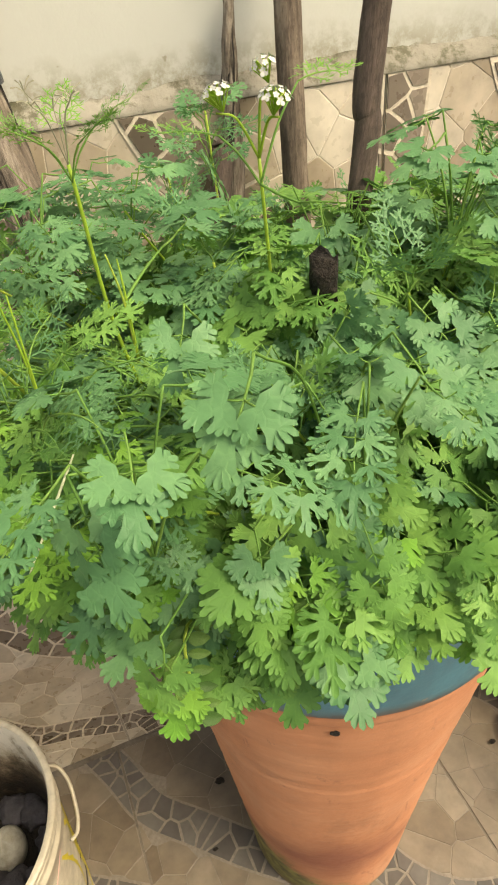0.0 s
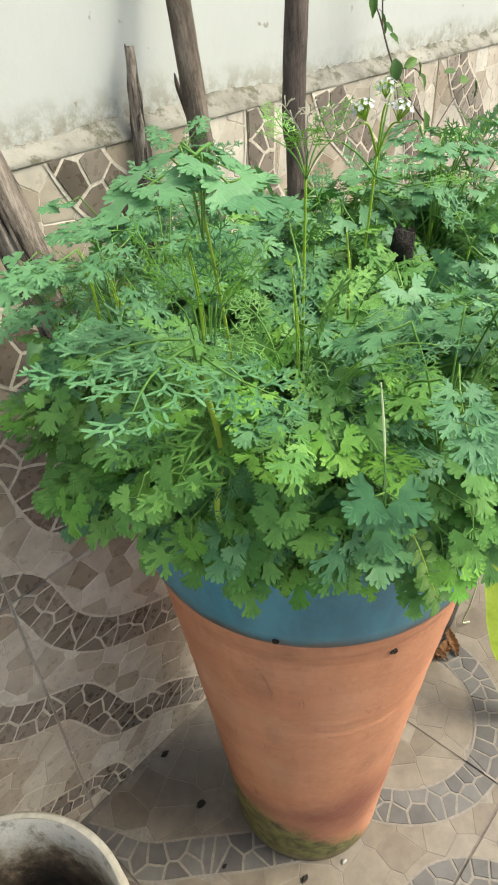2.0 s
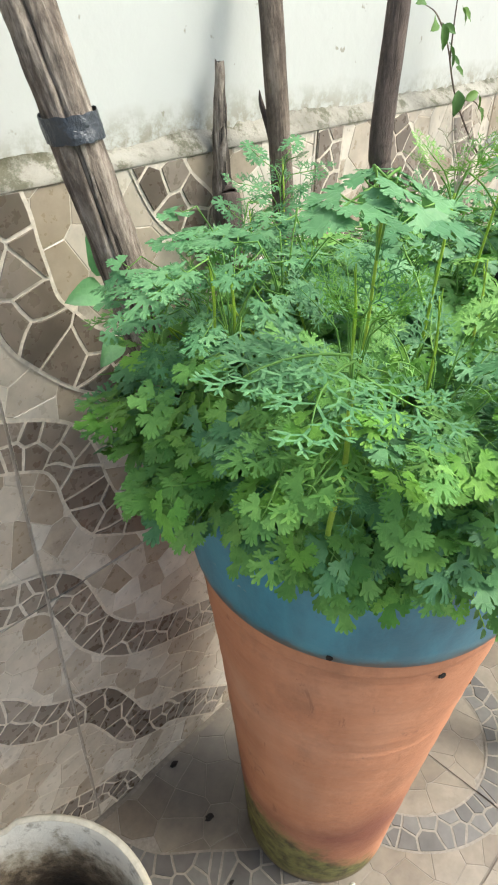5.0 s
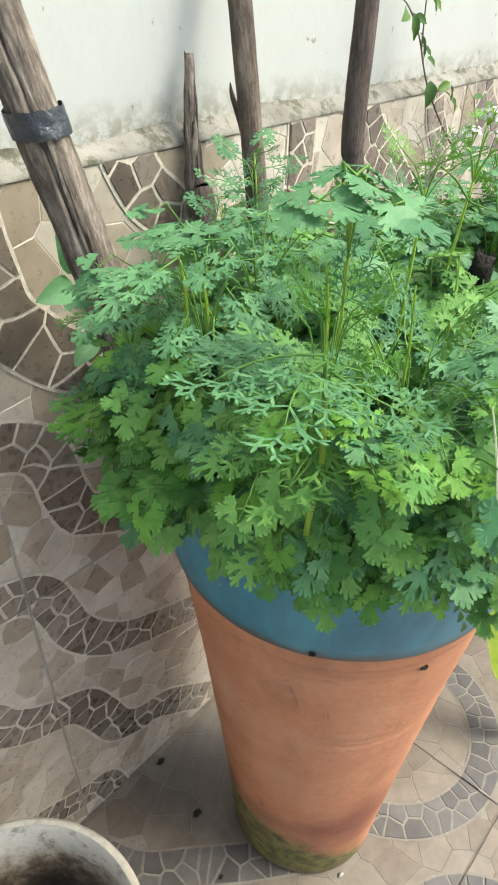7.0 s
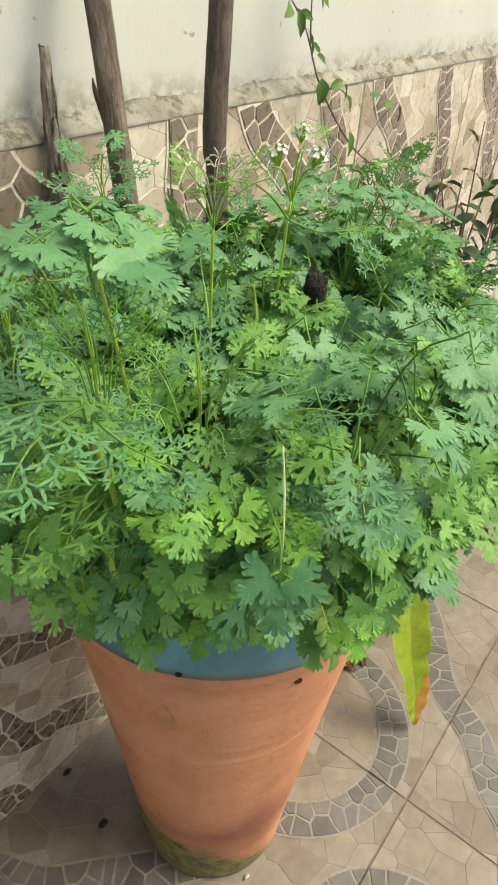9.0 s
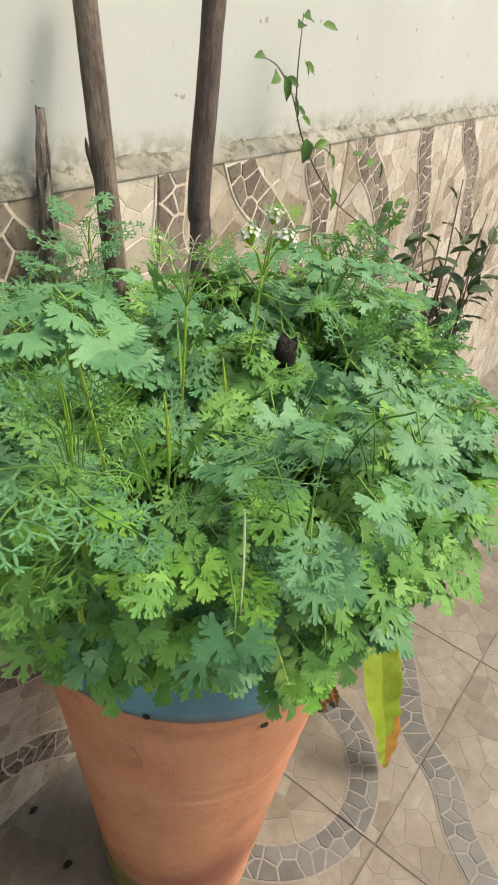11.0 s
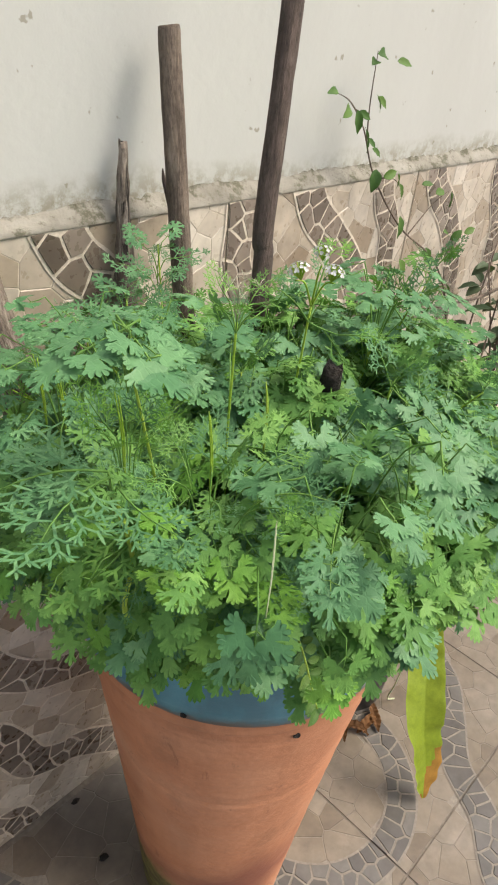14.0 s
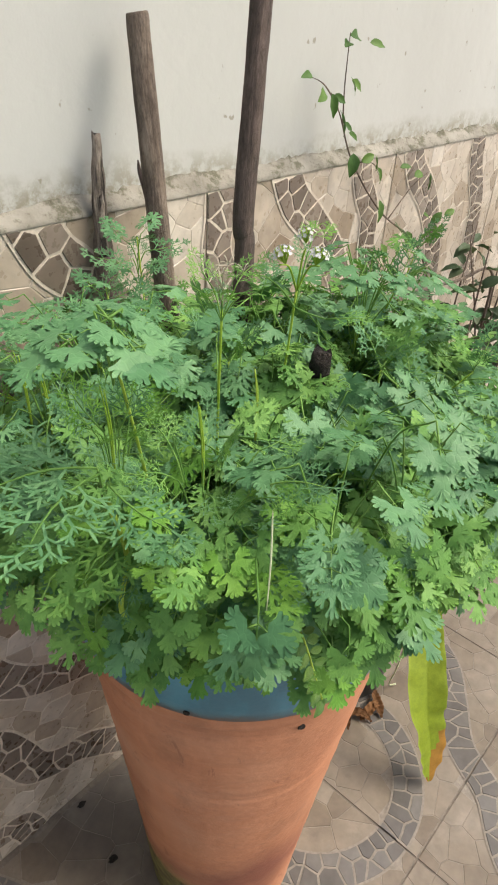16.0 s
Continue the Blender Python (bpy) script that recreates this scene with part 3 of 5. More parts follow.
terracotta_pot()
prof = [(0.0001, 0.672), (0.05, 0.674), (0.10, 0.671), (0.14, 0.666), (0.1685, 0.66)]
v, f = lathe(prof, 40, 0.03, 5)
tagged(new("soil", mesh_of("soil", v, f, M["soil"], smooth=True)), "dark damp soil filling the terracotta pot", "soil", kind="stuff").location = POT

# ---- wooden poles standing in the pot ----
POLE_PATH = {}


def pole(name, label, pts, radii, mat, sides=14, rough=0.06, seed=0, split=0, jag=0.0):
    """A rough pole: a tube with knots, flats and, at will, open cracks along it."""
    path = curve_points(pts, 22 if split else 14)
    rad = []
    for i in range(len(path)):
        f = i / (len(path) - 1) * (len(radii) - 1)
        k = min(int(f), len(radii) - 2)
        rad.append(radii[k] + (radii[k + 1] - radii[k]) * (f - k))
    gg, base = Geo(), Vector(pts[0])
    POLE_PATH[label] = path
    gg.tube([p - base for p in path], rad, sides)
    cracks = [(seed * 1.7 + q * 2.39996 + 0.3 * math.sin(q * 5), 0.5 + 0.5 * math.sin(q * 3.3 + seed)) for q in range(9)]
    turn = Vector((0, 0, 1)).rotation_difference(Vector(pts[-1]) - base).to_matrix()
    back = turn.inverted()
    for i, co in enumerate(gg.v):
        ring, k = divmod(i, sides)
        c = path[min(ring, len(path) - 1)] - base
        d = Vector(co) - c
        a = 2 * math.pi * k / sides
        w = 1 + rough * noise.noise(Vector((math.cos(a) * 2 + seed * 7, math.sin(a) * 2, c.length * 14)))
        w += rough * 0.8 * noise.noise(Vector((math.cos(a) * 5 + seed, math.sin(a) * 5, c.length * 45)))
        for at, deep in cracks if split else ():
            off = (a - at - 0.35 * noise.noise(Vector((at, 0, c.length * 7))) + math.pi) % (2 * math.pi) - math.pi
            w -= split * deep * math.exp(-(off / 0.07) ** 2) * (0.35 + max(0.0, 0.65 + noise.noise(Vector((at * 3, 2, c.length * 12)))))
        if split:
            w += 0.05 * noise.noise(Vector((math.cos(a) * 9, math.sin(a) * 9, c.length * 16)))
        gg.v[i] = tuple(c + d * w)
        if jag and ring == len(path) - 1:
            gg.v[i] = tuple(Vector(gg.v[i]) + Vector((0, 0, jag * (0.5 + noise.noise(Vector((k * 2.7, seed, 0)))))))
    gg.v = [tuple(back @ Vector(p)) for p in gg.v]
    ob = new(name, gg.mesh(name, mat, smooth=True))
    ob.matrix_world = Matrix.Translation(base) @ turn.to_4x4()
    return tagged(ob, label, "pole")


pole1 = pole("wooden_post", "thick cracked grey wooden post standing in the pot, taped", [(0.099, -0.158, 0.64), (0.0694, -0.103, 0.86), (0.048, -0.063, 1.02), (0.024, -0.026, 1.20)],
             [0.0155, 0.0160, 0.0160, 0.0160], M["old_wood"], 72, 0.14, 1, 0.17)
pole("wooden_pole", "straight brown wooden pole leaning on the wall", [(0.281, -0.10, 0.64), (0.2915, -0.053, 0.90), (0.3050, -0.0186, 1.050), (0.3063, -0.0174, 1.058), (0.3070, -0.0168, 1.0628), (0.3073, -0.0165, 1.0655)],
     [0.0112, 0.0106, 0.0106, 0.0097, 0.0070, 0.0015], M["pole_wood"], 14, 0.08, 2)
pole("wooden_pole", "slender dark brown pole with knots, leaning", [(0.236, -0.212, 0.64), (0.295, -0.163, 0.88), (0.3015, -0.154, 0.93), (0.334, -0.135, 1.12), (0.385, -0.10, 1.42)],
     [0.0088, 0.0088, 0.0096, 0.0086, 0.008], M["dark_wood"], 14, 0.10, 3)
pole("wooden_stake", "short dark broken stake against the wall", [(0.225, -0.065, 0.62), (0.245, -0.03, 0.80), (0.256, -0.010, 0.91), (0.262, -0.004, 0.968)],
     [0.0095, 0.0092, 0.0072, 0.0042], M["old_wood"], 12, 0.5, 4, jag=0.006)


# ---- coriander leaves ----
THREE = [(-100, -33), (-30, 30), (33, 100)]
FIVE = [(-108, -66), (-60, -23), (-18, 18), (23, 60), (66, 108)]


def leaflet(gg, base, ang, size, rng, tilt=0.0, lobes=THREE, teeth=4, cut=0.42, deep=0.115, slim=5.0):
    """A fan-shaped leaflet: lobes parted by teardrop clefts, each edged with small rounded teeth."""
    cup, fold, ph = rng.uniform(-0.05, 0.28), rng.uniform(0.03, 0.08), rng.uniform(0, 6)
    skew = rng.uniform(-7, 7)

    def at(a, r, low=0.0):
        x, y = r * math.sin(radians(a)), r * math.cos(radians(a))
        z = -cup * (0.55 * y * y + x * x * 0.8) + 0.045 * math.sin(3.3 * x + 2.6 * y + ph) - low
        return Vector((x, y, z))

    def reach(a):
        return 0.78 + 0.30 * math.cos(radians(a)) ** 2

    verts, faces = [at(0, 0)], []
    clefts = [len(verts)]
    verts.append(at(lobes[0][0] - 14, 0.30))
    for k, (a0, a1) in enumerate(lobes):
        a0, a1 = a0 + skew + rng.uniform(-2.5, 2.5), a1 + skew + rng.uniform(-2.5, 2.5)
        mid, grow = (a0 + a1) / 2, rng.uniform(0.93, 1.07)
        r = reach(mid) * grow
        c = len(verts)
        verts.append(at(mid, r * 0.62, fold))
        ring = [clefts[-1]]

        def put(a, q, low=0.0):
            ring.append(len(verts))
            verts.append(at(a, q, low))

        n = teeth + (1 if len(lobes) == 3 and k == 1 else 0)
        d = (a1 - a0) / n
        put(a0 + slim, r * 0.66)
        for q in range(n):
            ta, h = a0 + (q + 0.5) * d, r * rng.uniform(0.95, 1.05) * (1.04 if 0 < q < n - 1 else 0.95)
            put(ta - 0.38 * d, h * 0.945, 0.01)
            put(ta + rng.uniform(-0.08, 0.08) * d, h * 1.02, 0.02)
            put(ta + 0.38 * d, h * 0.945, 0.01)
            if q < n - 1:
                put(ta + 0.5 * d, r * (1 - deep * rng.uniform(0.7, 1.5)), -0.012)
        put(a1 - slim, r * 0.66)
        if k + 1 < len(lobes):
            nxt = (a1 + lobes[k + 1][0] + skew) / 2
            put(nxt, cut * rng.uniform(0.8, 1.2), -0.03)
        else:
            put(a1 + 14, 0.30)
        clefts.append(ring[-1])
        faces += [(c, q, p) for p, q in zip(ring, ring[1:])] + [(0, c, clefts[-2]), (0, clefts[-1], c)]
    m = Matrix.Translation(base) @ pose(0, 0, 0, tilt, 0, ang) @ Matrix.Scale(size, 4)
    gg.add([m @ p for p in verts], [tuple(reversed(q)) for q in faces], 0)


def broad_leaf(seed, pairs=1, fine=False, many=False):
    """A stalked leaf of three, five or seven leaflets, nearly touching one another."""
    rng = random.Random(seed)
    gg = Geo()
    shape = dict(lobes=FIVE, teeth=3, cut=0.34, deep=0.20, slim=8.0) if fine else dict(lobes=THREE, teeth=4, cut=0.40, deep=0.15, slim=4.5) if many else dict(cut=rng.uniform(0.32, 0.46))
    L = 0.0085 + 0.0120 * pairs
    bend = rng.uniform(-0.12, 0.12)
    mid = lambda t: Vector((bend * L * t * t * 2, L * t, -0.003 * t * t))
    low = Vector((0, 0, 0.0017))
    gg.tube([mid(k / 4) - low * min(1, k) for k in range(5)], [0.0005, 0.0005, 0.0004, 0.0004, 0.0003], 4, 1)
    leaflet(gg, mid(1) - Vector((0, 0.001, 0)), rng.uniform(-10, 10), rng.uniform(0.0118, 0.0138), rng, tilt=rng.uniform(-16, 5), **shape)
    for p in range(pairs):
        t = 0.84 - 0.62 * (pairs - p - 0.55) / pairs
        for sgn in (-1, 1):
            b, a = mid(t), sgn * rng.uniform(58, 80)
            tip = b + Vector((-math.sin(radians(a)), math.cos(radians(a)), 0.05)) * rng.uniform(0.0030, 0.0060)
            gg.tube([b - low, (b + tip) / 2 - low * 0.7, tip], [0.0004, 0.0004, 0.0003], 3, 1)
            leaflet(gg, tip, a * 0.92, rng.uniform(0.0094, 0.0116) * (0.85 if p == 0 and pairs > 1 else 1), rng, tilt=rng.uniform(-18, 8), **shape)
    return gg


def blade(gg, a, b, w, sag=0.0, blunt=0.3):
    """A narrow flat lobe with a blunt tip from a to b."""
    a, b = Vector(a), Vector(b)
    d = (b - a)
    side = d.cross(Vector((0, 0, 1))).normalized() * w / 2
    m, e = a + d * 0.55 + Vector((0, 0, -sag)), a + d * 0.9
    gg.add([a - side * 0.6, a + side * 0.6, m + side, e + side * (0.35 + blunt), b, e - side * (0.35 + blunt), m - side], [(0, 1, 2, 6), (6, 2, 3, 5), (5, 3, 4)], 0)


def lacy_leaf(seed, width=0.0016, size=1.0, forks=(0.42, 0.76), blunt=0.22):
    """A divided upper leaf: pinnae cut into flat forked segments."""
    rng = random.Random(seed)
    gg = Geo()
    L = rng.uniform(0.036, 0.046) * size
    sway = rng.uniform(-0.005, 0.005)
    mid = lambda t: Vector((sway * math.sin(t * 3), L * t, -0.008 * t * t))
    gg.tube([mid(k / 5) for k in range(6)], [0.0006, 0.0006, 0.0006, 0.0005, 0.0004, 0.0003], 4, 1)
    way = lambda a, z: Vector((math.sin(a), math.cos(a), z)).normalized()

    def pinna(p, a, l, droop):
        e = p + way(a, droop) * l
        blade(gg, p, e, width * 1.05, l * 0.05, blunt)
        for t in forks:
            for sgn in (-1, 1):
                b = p.lerp(e, t)
                aa = a + sgn * radians(rng.uniform(36, 52))
                s = l * (0.86 - 0.45 * t) * rng.uniform(0.8, 1.2)
                f = b + way(aa, rng.uniform(-0.2, 0.2)) * s
                blade(gg, b, f, width, s * 0.05, blunt)
                if s > 0.0060:
                    for sg in (-1, 1):
                        blade(gg, b.lerp(f, 0.48), b.lerp(f, 0.48) + way(aa + sg * radians(rng.uniform(32, 46)), rng.uniform(-0.2, 0.2)) * s * 0.62, width * 0.9, 0, blunt)

    for t in (0.26, 0.50, 0.75, 1.0):
        for sgn in ((-1, 1) if t < 1 else (0,)):
            pinna(mid(t), radians(sgn * rng.uniform(46, 62) + rng.uniform(-6, 6)), L * (0.44 - 0.18 * abs(t - 0.35)) * rng.uniform(0.88, 1.12), rng.uniform(-0.3, 0.15))
    return gg


LEAF = {}
for kind, maker, count in (("broad", lambda s: broad_leaf(s, 1), 9), ("pinnate", lambda s: broad_leaf(s, 2), 6), ("lacy", lacy_leaf, 6),
                           ("large", lambda s: broad_leaf(s, 1 + s % 2, False, True), 6), ("half", lambda s: broad_leaf(s, 2 + s % 2, True), 6), ("thread", lambda s: lacy_leaf(s, 0.0010, 0.85, (0.38, 0.72), 0.1), 4)):
    geos = [maker(100 + 13 * i + len(kind)) for i in range(count)]
    for tone in ("leaf", "leaf_blue", "leaf_lime"):
        LEAF[kind, tone] = [gq.mesh("leaf", M[tone], M["petiole"], smooth=True) for gq in geos]

plants = []


class Plant:
    """One coriander plant: a branching stem and its leaves."""
    def __init__(self, root, label):
        self.root = Vector(root)
        self.ob = holder("coriander_plant", label, "coriander", self.root, "coriander in the pot")
        self.stem = Geo()
        plants.append(self)

    def stalk(self, pts, r0, r1, sides=5, slot=0, steps=5):
        path = curve_points(pts, steps)
        n = len(path)
        self.stem.tube([p - self.root for p in path], [r0 + (r1 - r0) * i / (n - 1) for i in range(n)], sides, slot)

    def blade_at(self, base, tip_dir, normal, kind, tone, scale, rng):
        base, d, nrm = Vector(base), Vector(tip_dir).normalized(), Vector(normal)
        nrm = (nrm - d * nrm.dot(d)).normalized()
        rot = Matrix((d.cross(nrm), d, nrm)).transposed().to_4x4()
        return child("leaf", rng.choice(LEAF[kind, tone]), self.ob, at=Matrix.Translation(base - self.root) @ rot @ Matrix.Scale(scale, 4))

    def leaf(self, base, tip_dir, normal, kind, tone, scale, rng, r0=0.0009, start=None):
        base, d = Vector(base), Vector(tip_dir).normalized()
        s = Vector(start) if start is not None else self.root + Vector((rng.uniform(-0.012, 0.012), rng.uniform(-0.012, 0.012), 0))
        rise = base.z - s.z
        if start is None:
            c, e = s.lerp(base, 0.24), s.lerp(base, 0.64)
            c.z, e.z = s.z + rise * 0.42, s.z + rise * 0.84
            self.stalk([s, c, e, base], r0, 0.00045, 4, 1, 5)
        else:
            c = s.lerp(base, 0.5)
            c.z = s.z + rise * 0.62
            self.stalk([s, c, base], r0, 0.00045, 4, 1, 5)
        return self.blade_at(base, tip_dir, normal, kind, tone, scale, rng)

    def shoot(self, pts, r0, r1, leaves, rng, tip="lacy"):
        """A tall flowering stem through the points, with leaves from its upper nodes."""
        self.stalk(pts, r0, r1, 6, 0, 6)
        path = curve_points(pts, 8)
        n = len(path)
        turn = rng.uniform(0, 6)
        for k in range(leaves):
            f = 0.42 + 0.56 * (k + 0.5) / leaves
            p = path[int(f * (n - 1))]
            turn += 2.4
            o = Vector((math.cos(turn), math.sin(turn), 0))
            reach = rng.uniform(0.018, 0.042) * (1.25 - 0.6 * f)
            b = p + o * reach + Vector((0, 0, reach * rng.uniform(0.3, 0.8)))
            kind = rng.choice((tip, "half", "half")) if f > 0.90 else rng.choice(("half", "half", "pinnate", "pinnate", "broad")) if f > 0.62 else rng.choice(("pinnate", "broad"))
            tone = rng.choice(("leaf_blue", "leaf_blue", "leaf")) if f < 0.88 else rng.choice(("leaf", "leaf_blue"))
            self.leaf(b, o + Vector((0, 0, rng.uniform(-0.35, 0.25))), o * 0.2 + Vector((rng.gauss(0, 0.2), rng.gauss(0, 0.2), 1)), kind, tone, rng.uniform(0.8, 1.25), rng, r0 * 0.5, p)

        for k in range(3):
            turn += 1.7
            o = Vector((math.cos(turn) * 0.6, math.sin(turn) * 0.6, 0.9))
            self.leaf(path[-1] + o * 0.006, o, (-o.x, -o.y, 0.8), "half" if k % 2 else tip, "leaf" if k % 2 else "leaf_blue", rng.uniform(0.5, 0.75), rng, r0 * 0.4, path[-1])

    def finish(self):
        child("stem", self.stem.mesh("stem", M["stem"], M["petiole"], smooth=True), self.ob)


rng = random.Random(11)
LABELS = ["young coriander plant with broad lobed leaves", "leafy green coriander plant rooted in the pot", "coriander plant with slender pale green stalks",
          "bushy coriander plant with scalloped leaves"]
for i in range(64):
    r, a = 0.15 * math.sqrt((i + 0.5) / 64), i * 2.39996
    Plant((POT.x + r * math.cos(a), POT.y + r * math.sin(a), 0.668), LABELS[i % len(LABELS)])

CROWN = Vector((0.225, -0.250, 0.785))


# single leaves that stand out at the front and hang over the blue rim: base, way of the tip, facing, kind, tone, size
TO_FRONT = (-0.5, -0.38, 0.8)
FRONT_LEAVES = [
    ((-0.001, -0.438, 0.878), (-0.42, -0.42, -0.80), TO_FRONT, "large", "leaf_blue", 1.20),
    ((0.010, -0.382, 0.846), (-0.60, -0.25, -0.75), TO_FRONT, "pinnate", "leaf", 0.95),
    ((-0.022, -0.350, 0.856), (-0.75, 0.10, -0.65), TO_FRONT, "broad", "leaf", 1.0),
    ((0.028, -0.368, 0.762), (-0.25, -0.30, -0.90), (-0.65, -0.5, 0.5), "broad", "leaf_lime", 0.72),
    ((0.058, -0.398, 0.752), (-0.25, -0.40, -0.85), (-0.5, -0.6, 0.6), "broad", "leaf_lime", 0.70),
    ((0.096, -0.384, 0.908), (-0.30, -0.60, -0.45), (-0.4, -0.5, 0.9), "large", "leaf_blue", 1.05),
    ((0.047, -0.440, 0.892), (0.05, -0.75, -0.55), (-0.4, -0.4, 0.9), "pinnate", "leaf_blue", 1.1),
    ((0.057, -0.452, 0.826), (-0.15, -0.45, -0.85), (-0.45, -0.55, 0.7), "broad", "leaf", 1.05),
    ((0.203, -0.377, 0.885), (0.30, -0.70, -0.40), (-0.2, -0.5, 0.9), "large", "leaf_blue", 1.1),
    ((0.091, -0.457, 0.928), (-0.45, -0.55, -0.40), (-0.3, -0.4, 0.9), "large", "leaf_blue", 1.15),
    ((0.168, -0.420, 0.898), (0.25, -0.75, -0.35), (-0.2, -0.5, 0.9), "large", "leaf_blue", 1.05),
    ((0.141, -0.444, 0.834), (0.05, -0.60, -0.65), (-0.25, -0.6, 0.8), "pinnate", "leaf", 1.05),
    ((0.057, -0.446, 0.800), (-0.30, -0.40, -0.85), (-0.4, -0.6, 0.6), "broad", "leaf_lime", 1.05),
    ((0.004, -0.217, 0.838), (-0.75, -0.25, -0.45), (-0.5, -0.3, 0.9), "pinnate", "leaf", 1.0),
    ((-0.038, -0.341, 0.848), (-0.70, -0.20, -0.60), (-0.5, -0.3, 0.9), "broad", "leaf", 0.95),
    ((-0.026, -0.256, 0.790), (-0.60, -0.20, -0.75), (-0.6, -0.3, 0.8), "broad", "leaf_lime", 1.0),
    ((0.038, -0.150, 0.885), (-0.80, 0.10, -0.20), (-0.3, -0.2, 1), "broad", "leaf_blue", 1.0),
    ((-0.012, -0.340, 0.806), (-0.20, 0.05, -0.90), (-0.75, -0.3, 0.5), "broad", "leaf_lime", 0.85),
    ((0.180, -0.440, 0.775), (0.15, -0.60, -0.70), (-0.1, -0.7, 0.7), "broad", "leaf", 0.95),
    ((0.245, -0.432, 0.765), (0.35, -0.50, -0.70), (0.1, -0.7, 0.7), "broad", "leaf_lime", 0.86),
    ((0.335, -0.395, 0.760), (0.50, -0.50, -0.70), (0.3, -0.7, 0.6), "pinnate", "leaf", 1.05),
    ((0.365, -0.375, 0.752), (0.50, -0.40, -0.75), (0.3, -0.7, 0.6), "broad", "leaf", 1.05),
    ((0.300, -0.420, 0.770), (0.30, -0.50, -0.80), (0.2, -0.8, 0.5), "pinnate", "leaf_lime", 0.95),
    ((0.320, -0.405, 0.800), (0.50, -0.50, -0.50), (0.3, -0.6, 0.7), "pinnate", "leaf", 1.05),
    ((0.125, -0.420, 0.748), (0.10, -0.40, -0.90), (-0.2, -0.9, 0.4), "broad", "leaf_lime", 0.8),
]

PALE_STEM = [Vector((0.003, -0.346, 0.812)), Vector((0.006, -0.347, 0.832)), Vector((0.007, -0.348, 0.851)), Vector((0.000, -0.352, 0.872))]


def covers(p):
    """True where a leaf at p would lie over one of the leaves that stand out."""
    bare = [(Vector(at) + Vector(d).normalized() * 0.012, nrm, 0.026 * size) for at, d, nrm, kind, tone, size in FRONT_LEAVES]
    for c, nrm, wide in bare + [(c, TO_FRONT, 0.015) for c in PALE_STEM]:
        off, n = p - c, Vector(nrm).normalized()
        rise = off.dot(n)
        if 0.0 < rise < 0.09 and (off - n * rise).length < wide:
            return True
    return False


def nearest_plant(p, pull=0.52):
    aim = POT + (Vector(p) - POT) * pull
    return min(plants[:64], key=lambda q: (q.root.x - aim.x) ** 2 + (q.root.y - aim.y) ** 2)


def dress(p, o, sp, cp):
    """One leaf of the leafy dome at p, facing out and up."""
    nrm = o * sp * 0.70 + Vector((0, 0, max(cp, 0) * 0.7 + 0.85)) + Vector([rng.gauss(0, 0.22) for _ in range(3)])
    tip = o * (0.55 + 0.4 * max(cp, 0)) + Vector((0, 0, -0.10 - 0.45 * sp)) + Vector([rng.gauss(0, 0.42) for _ in range(3)])
    u, high = rng.random(), p.z > 0.852
    kind = ("lacy" if u < 0.03 else "half" if u < 0.36 else "pinnate" if u < 0.66 else "broad") if high else ("pinnate" if u < 0.36 else "half" if u < 0.42 else "broad")
    if math.dist(p, (0.045, -0.365, 0.87)) < 0.08 and p.z > 0.864 and rng.random() < 0.50:
        kind = rng.choice(("lacy", "thread", "thread", "half"))
    # high leaves more often take the tone with the sky sheen painted in
    u = rng.random()
    tone = rng.choice(("leaf_lime", "leaf")) if kind == "thread" else ("leaf_blue" if u < 0.44 else "leaf" if u < 0.95 else "leaf_lime") if high else ("leaf" if u < 0.72 else "leaf_lime" if u < 0.82 else "leaf_blue")
    nearest_plant(p).leaf(p, tip, nrm, kind, tone, rng.uniform(0.80, 1.20), rng)


made = 0
while made < 2950:
    az = rng.uniform(0, 2 * math.pi)
    polar = math.acos(1 - rng.random() * 1.15) if made % 4 else rng.uniform(1.15, 1.85)
    lump = 1 + 0.17 * noise.noise(Vector((math.cos(az) * 2.2, math.sin(az) * 2.2, polar * 2.3)))
    o = Vector((math.cos(az), math.sin(az), 0))
    sp, cp = math.sin(polar), math.cos(polar)
    rad = (1.0 - 0.52 * rng.random() ** 2.2) * lump
    if rad > 0.70 and noise.noise(Vector((o.x * sp * 5.2 + 3, o.y * sp * 5.2, cp * 5.2))) < -0.20:
        continue
    p = CROWN + Vector((o.x * 0.222 * sp, o.y * 0.200 * sp, cp * (0.118 if cp > 0 else 0.075))) * rad
    if cp > 0.2:
        p.z -= 0.05 * rng.random() ** 2
    low = 0.036 if p.x < 0.07 else 0.0
    if p.z < 0.752 + low and math.hypot(p.x - POT.x, p.y - POT.y) < 0.205 or p.z < 0.736 + low or covers(p):
        continue
    p.z -= 0.038 * min(1.0, max(0.0, (p.y + 0.28) / 0.16))
    p.y = min(p.y, -0.02 - rng.uniform(0, 0.03))
    dress(p, o, sp, cp)
    made += 1

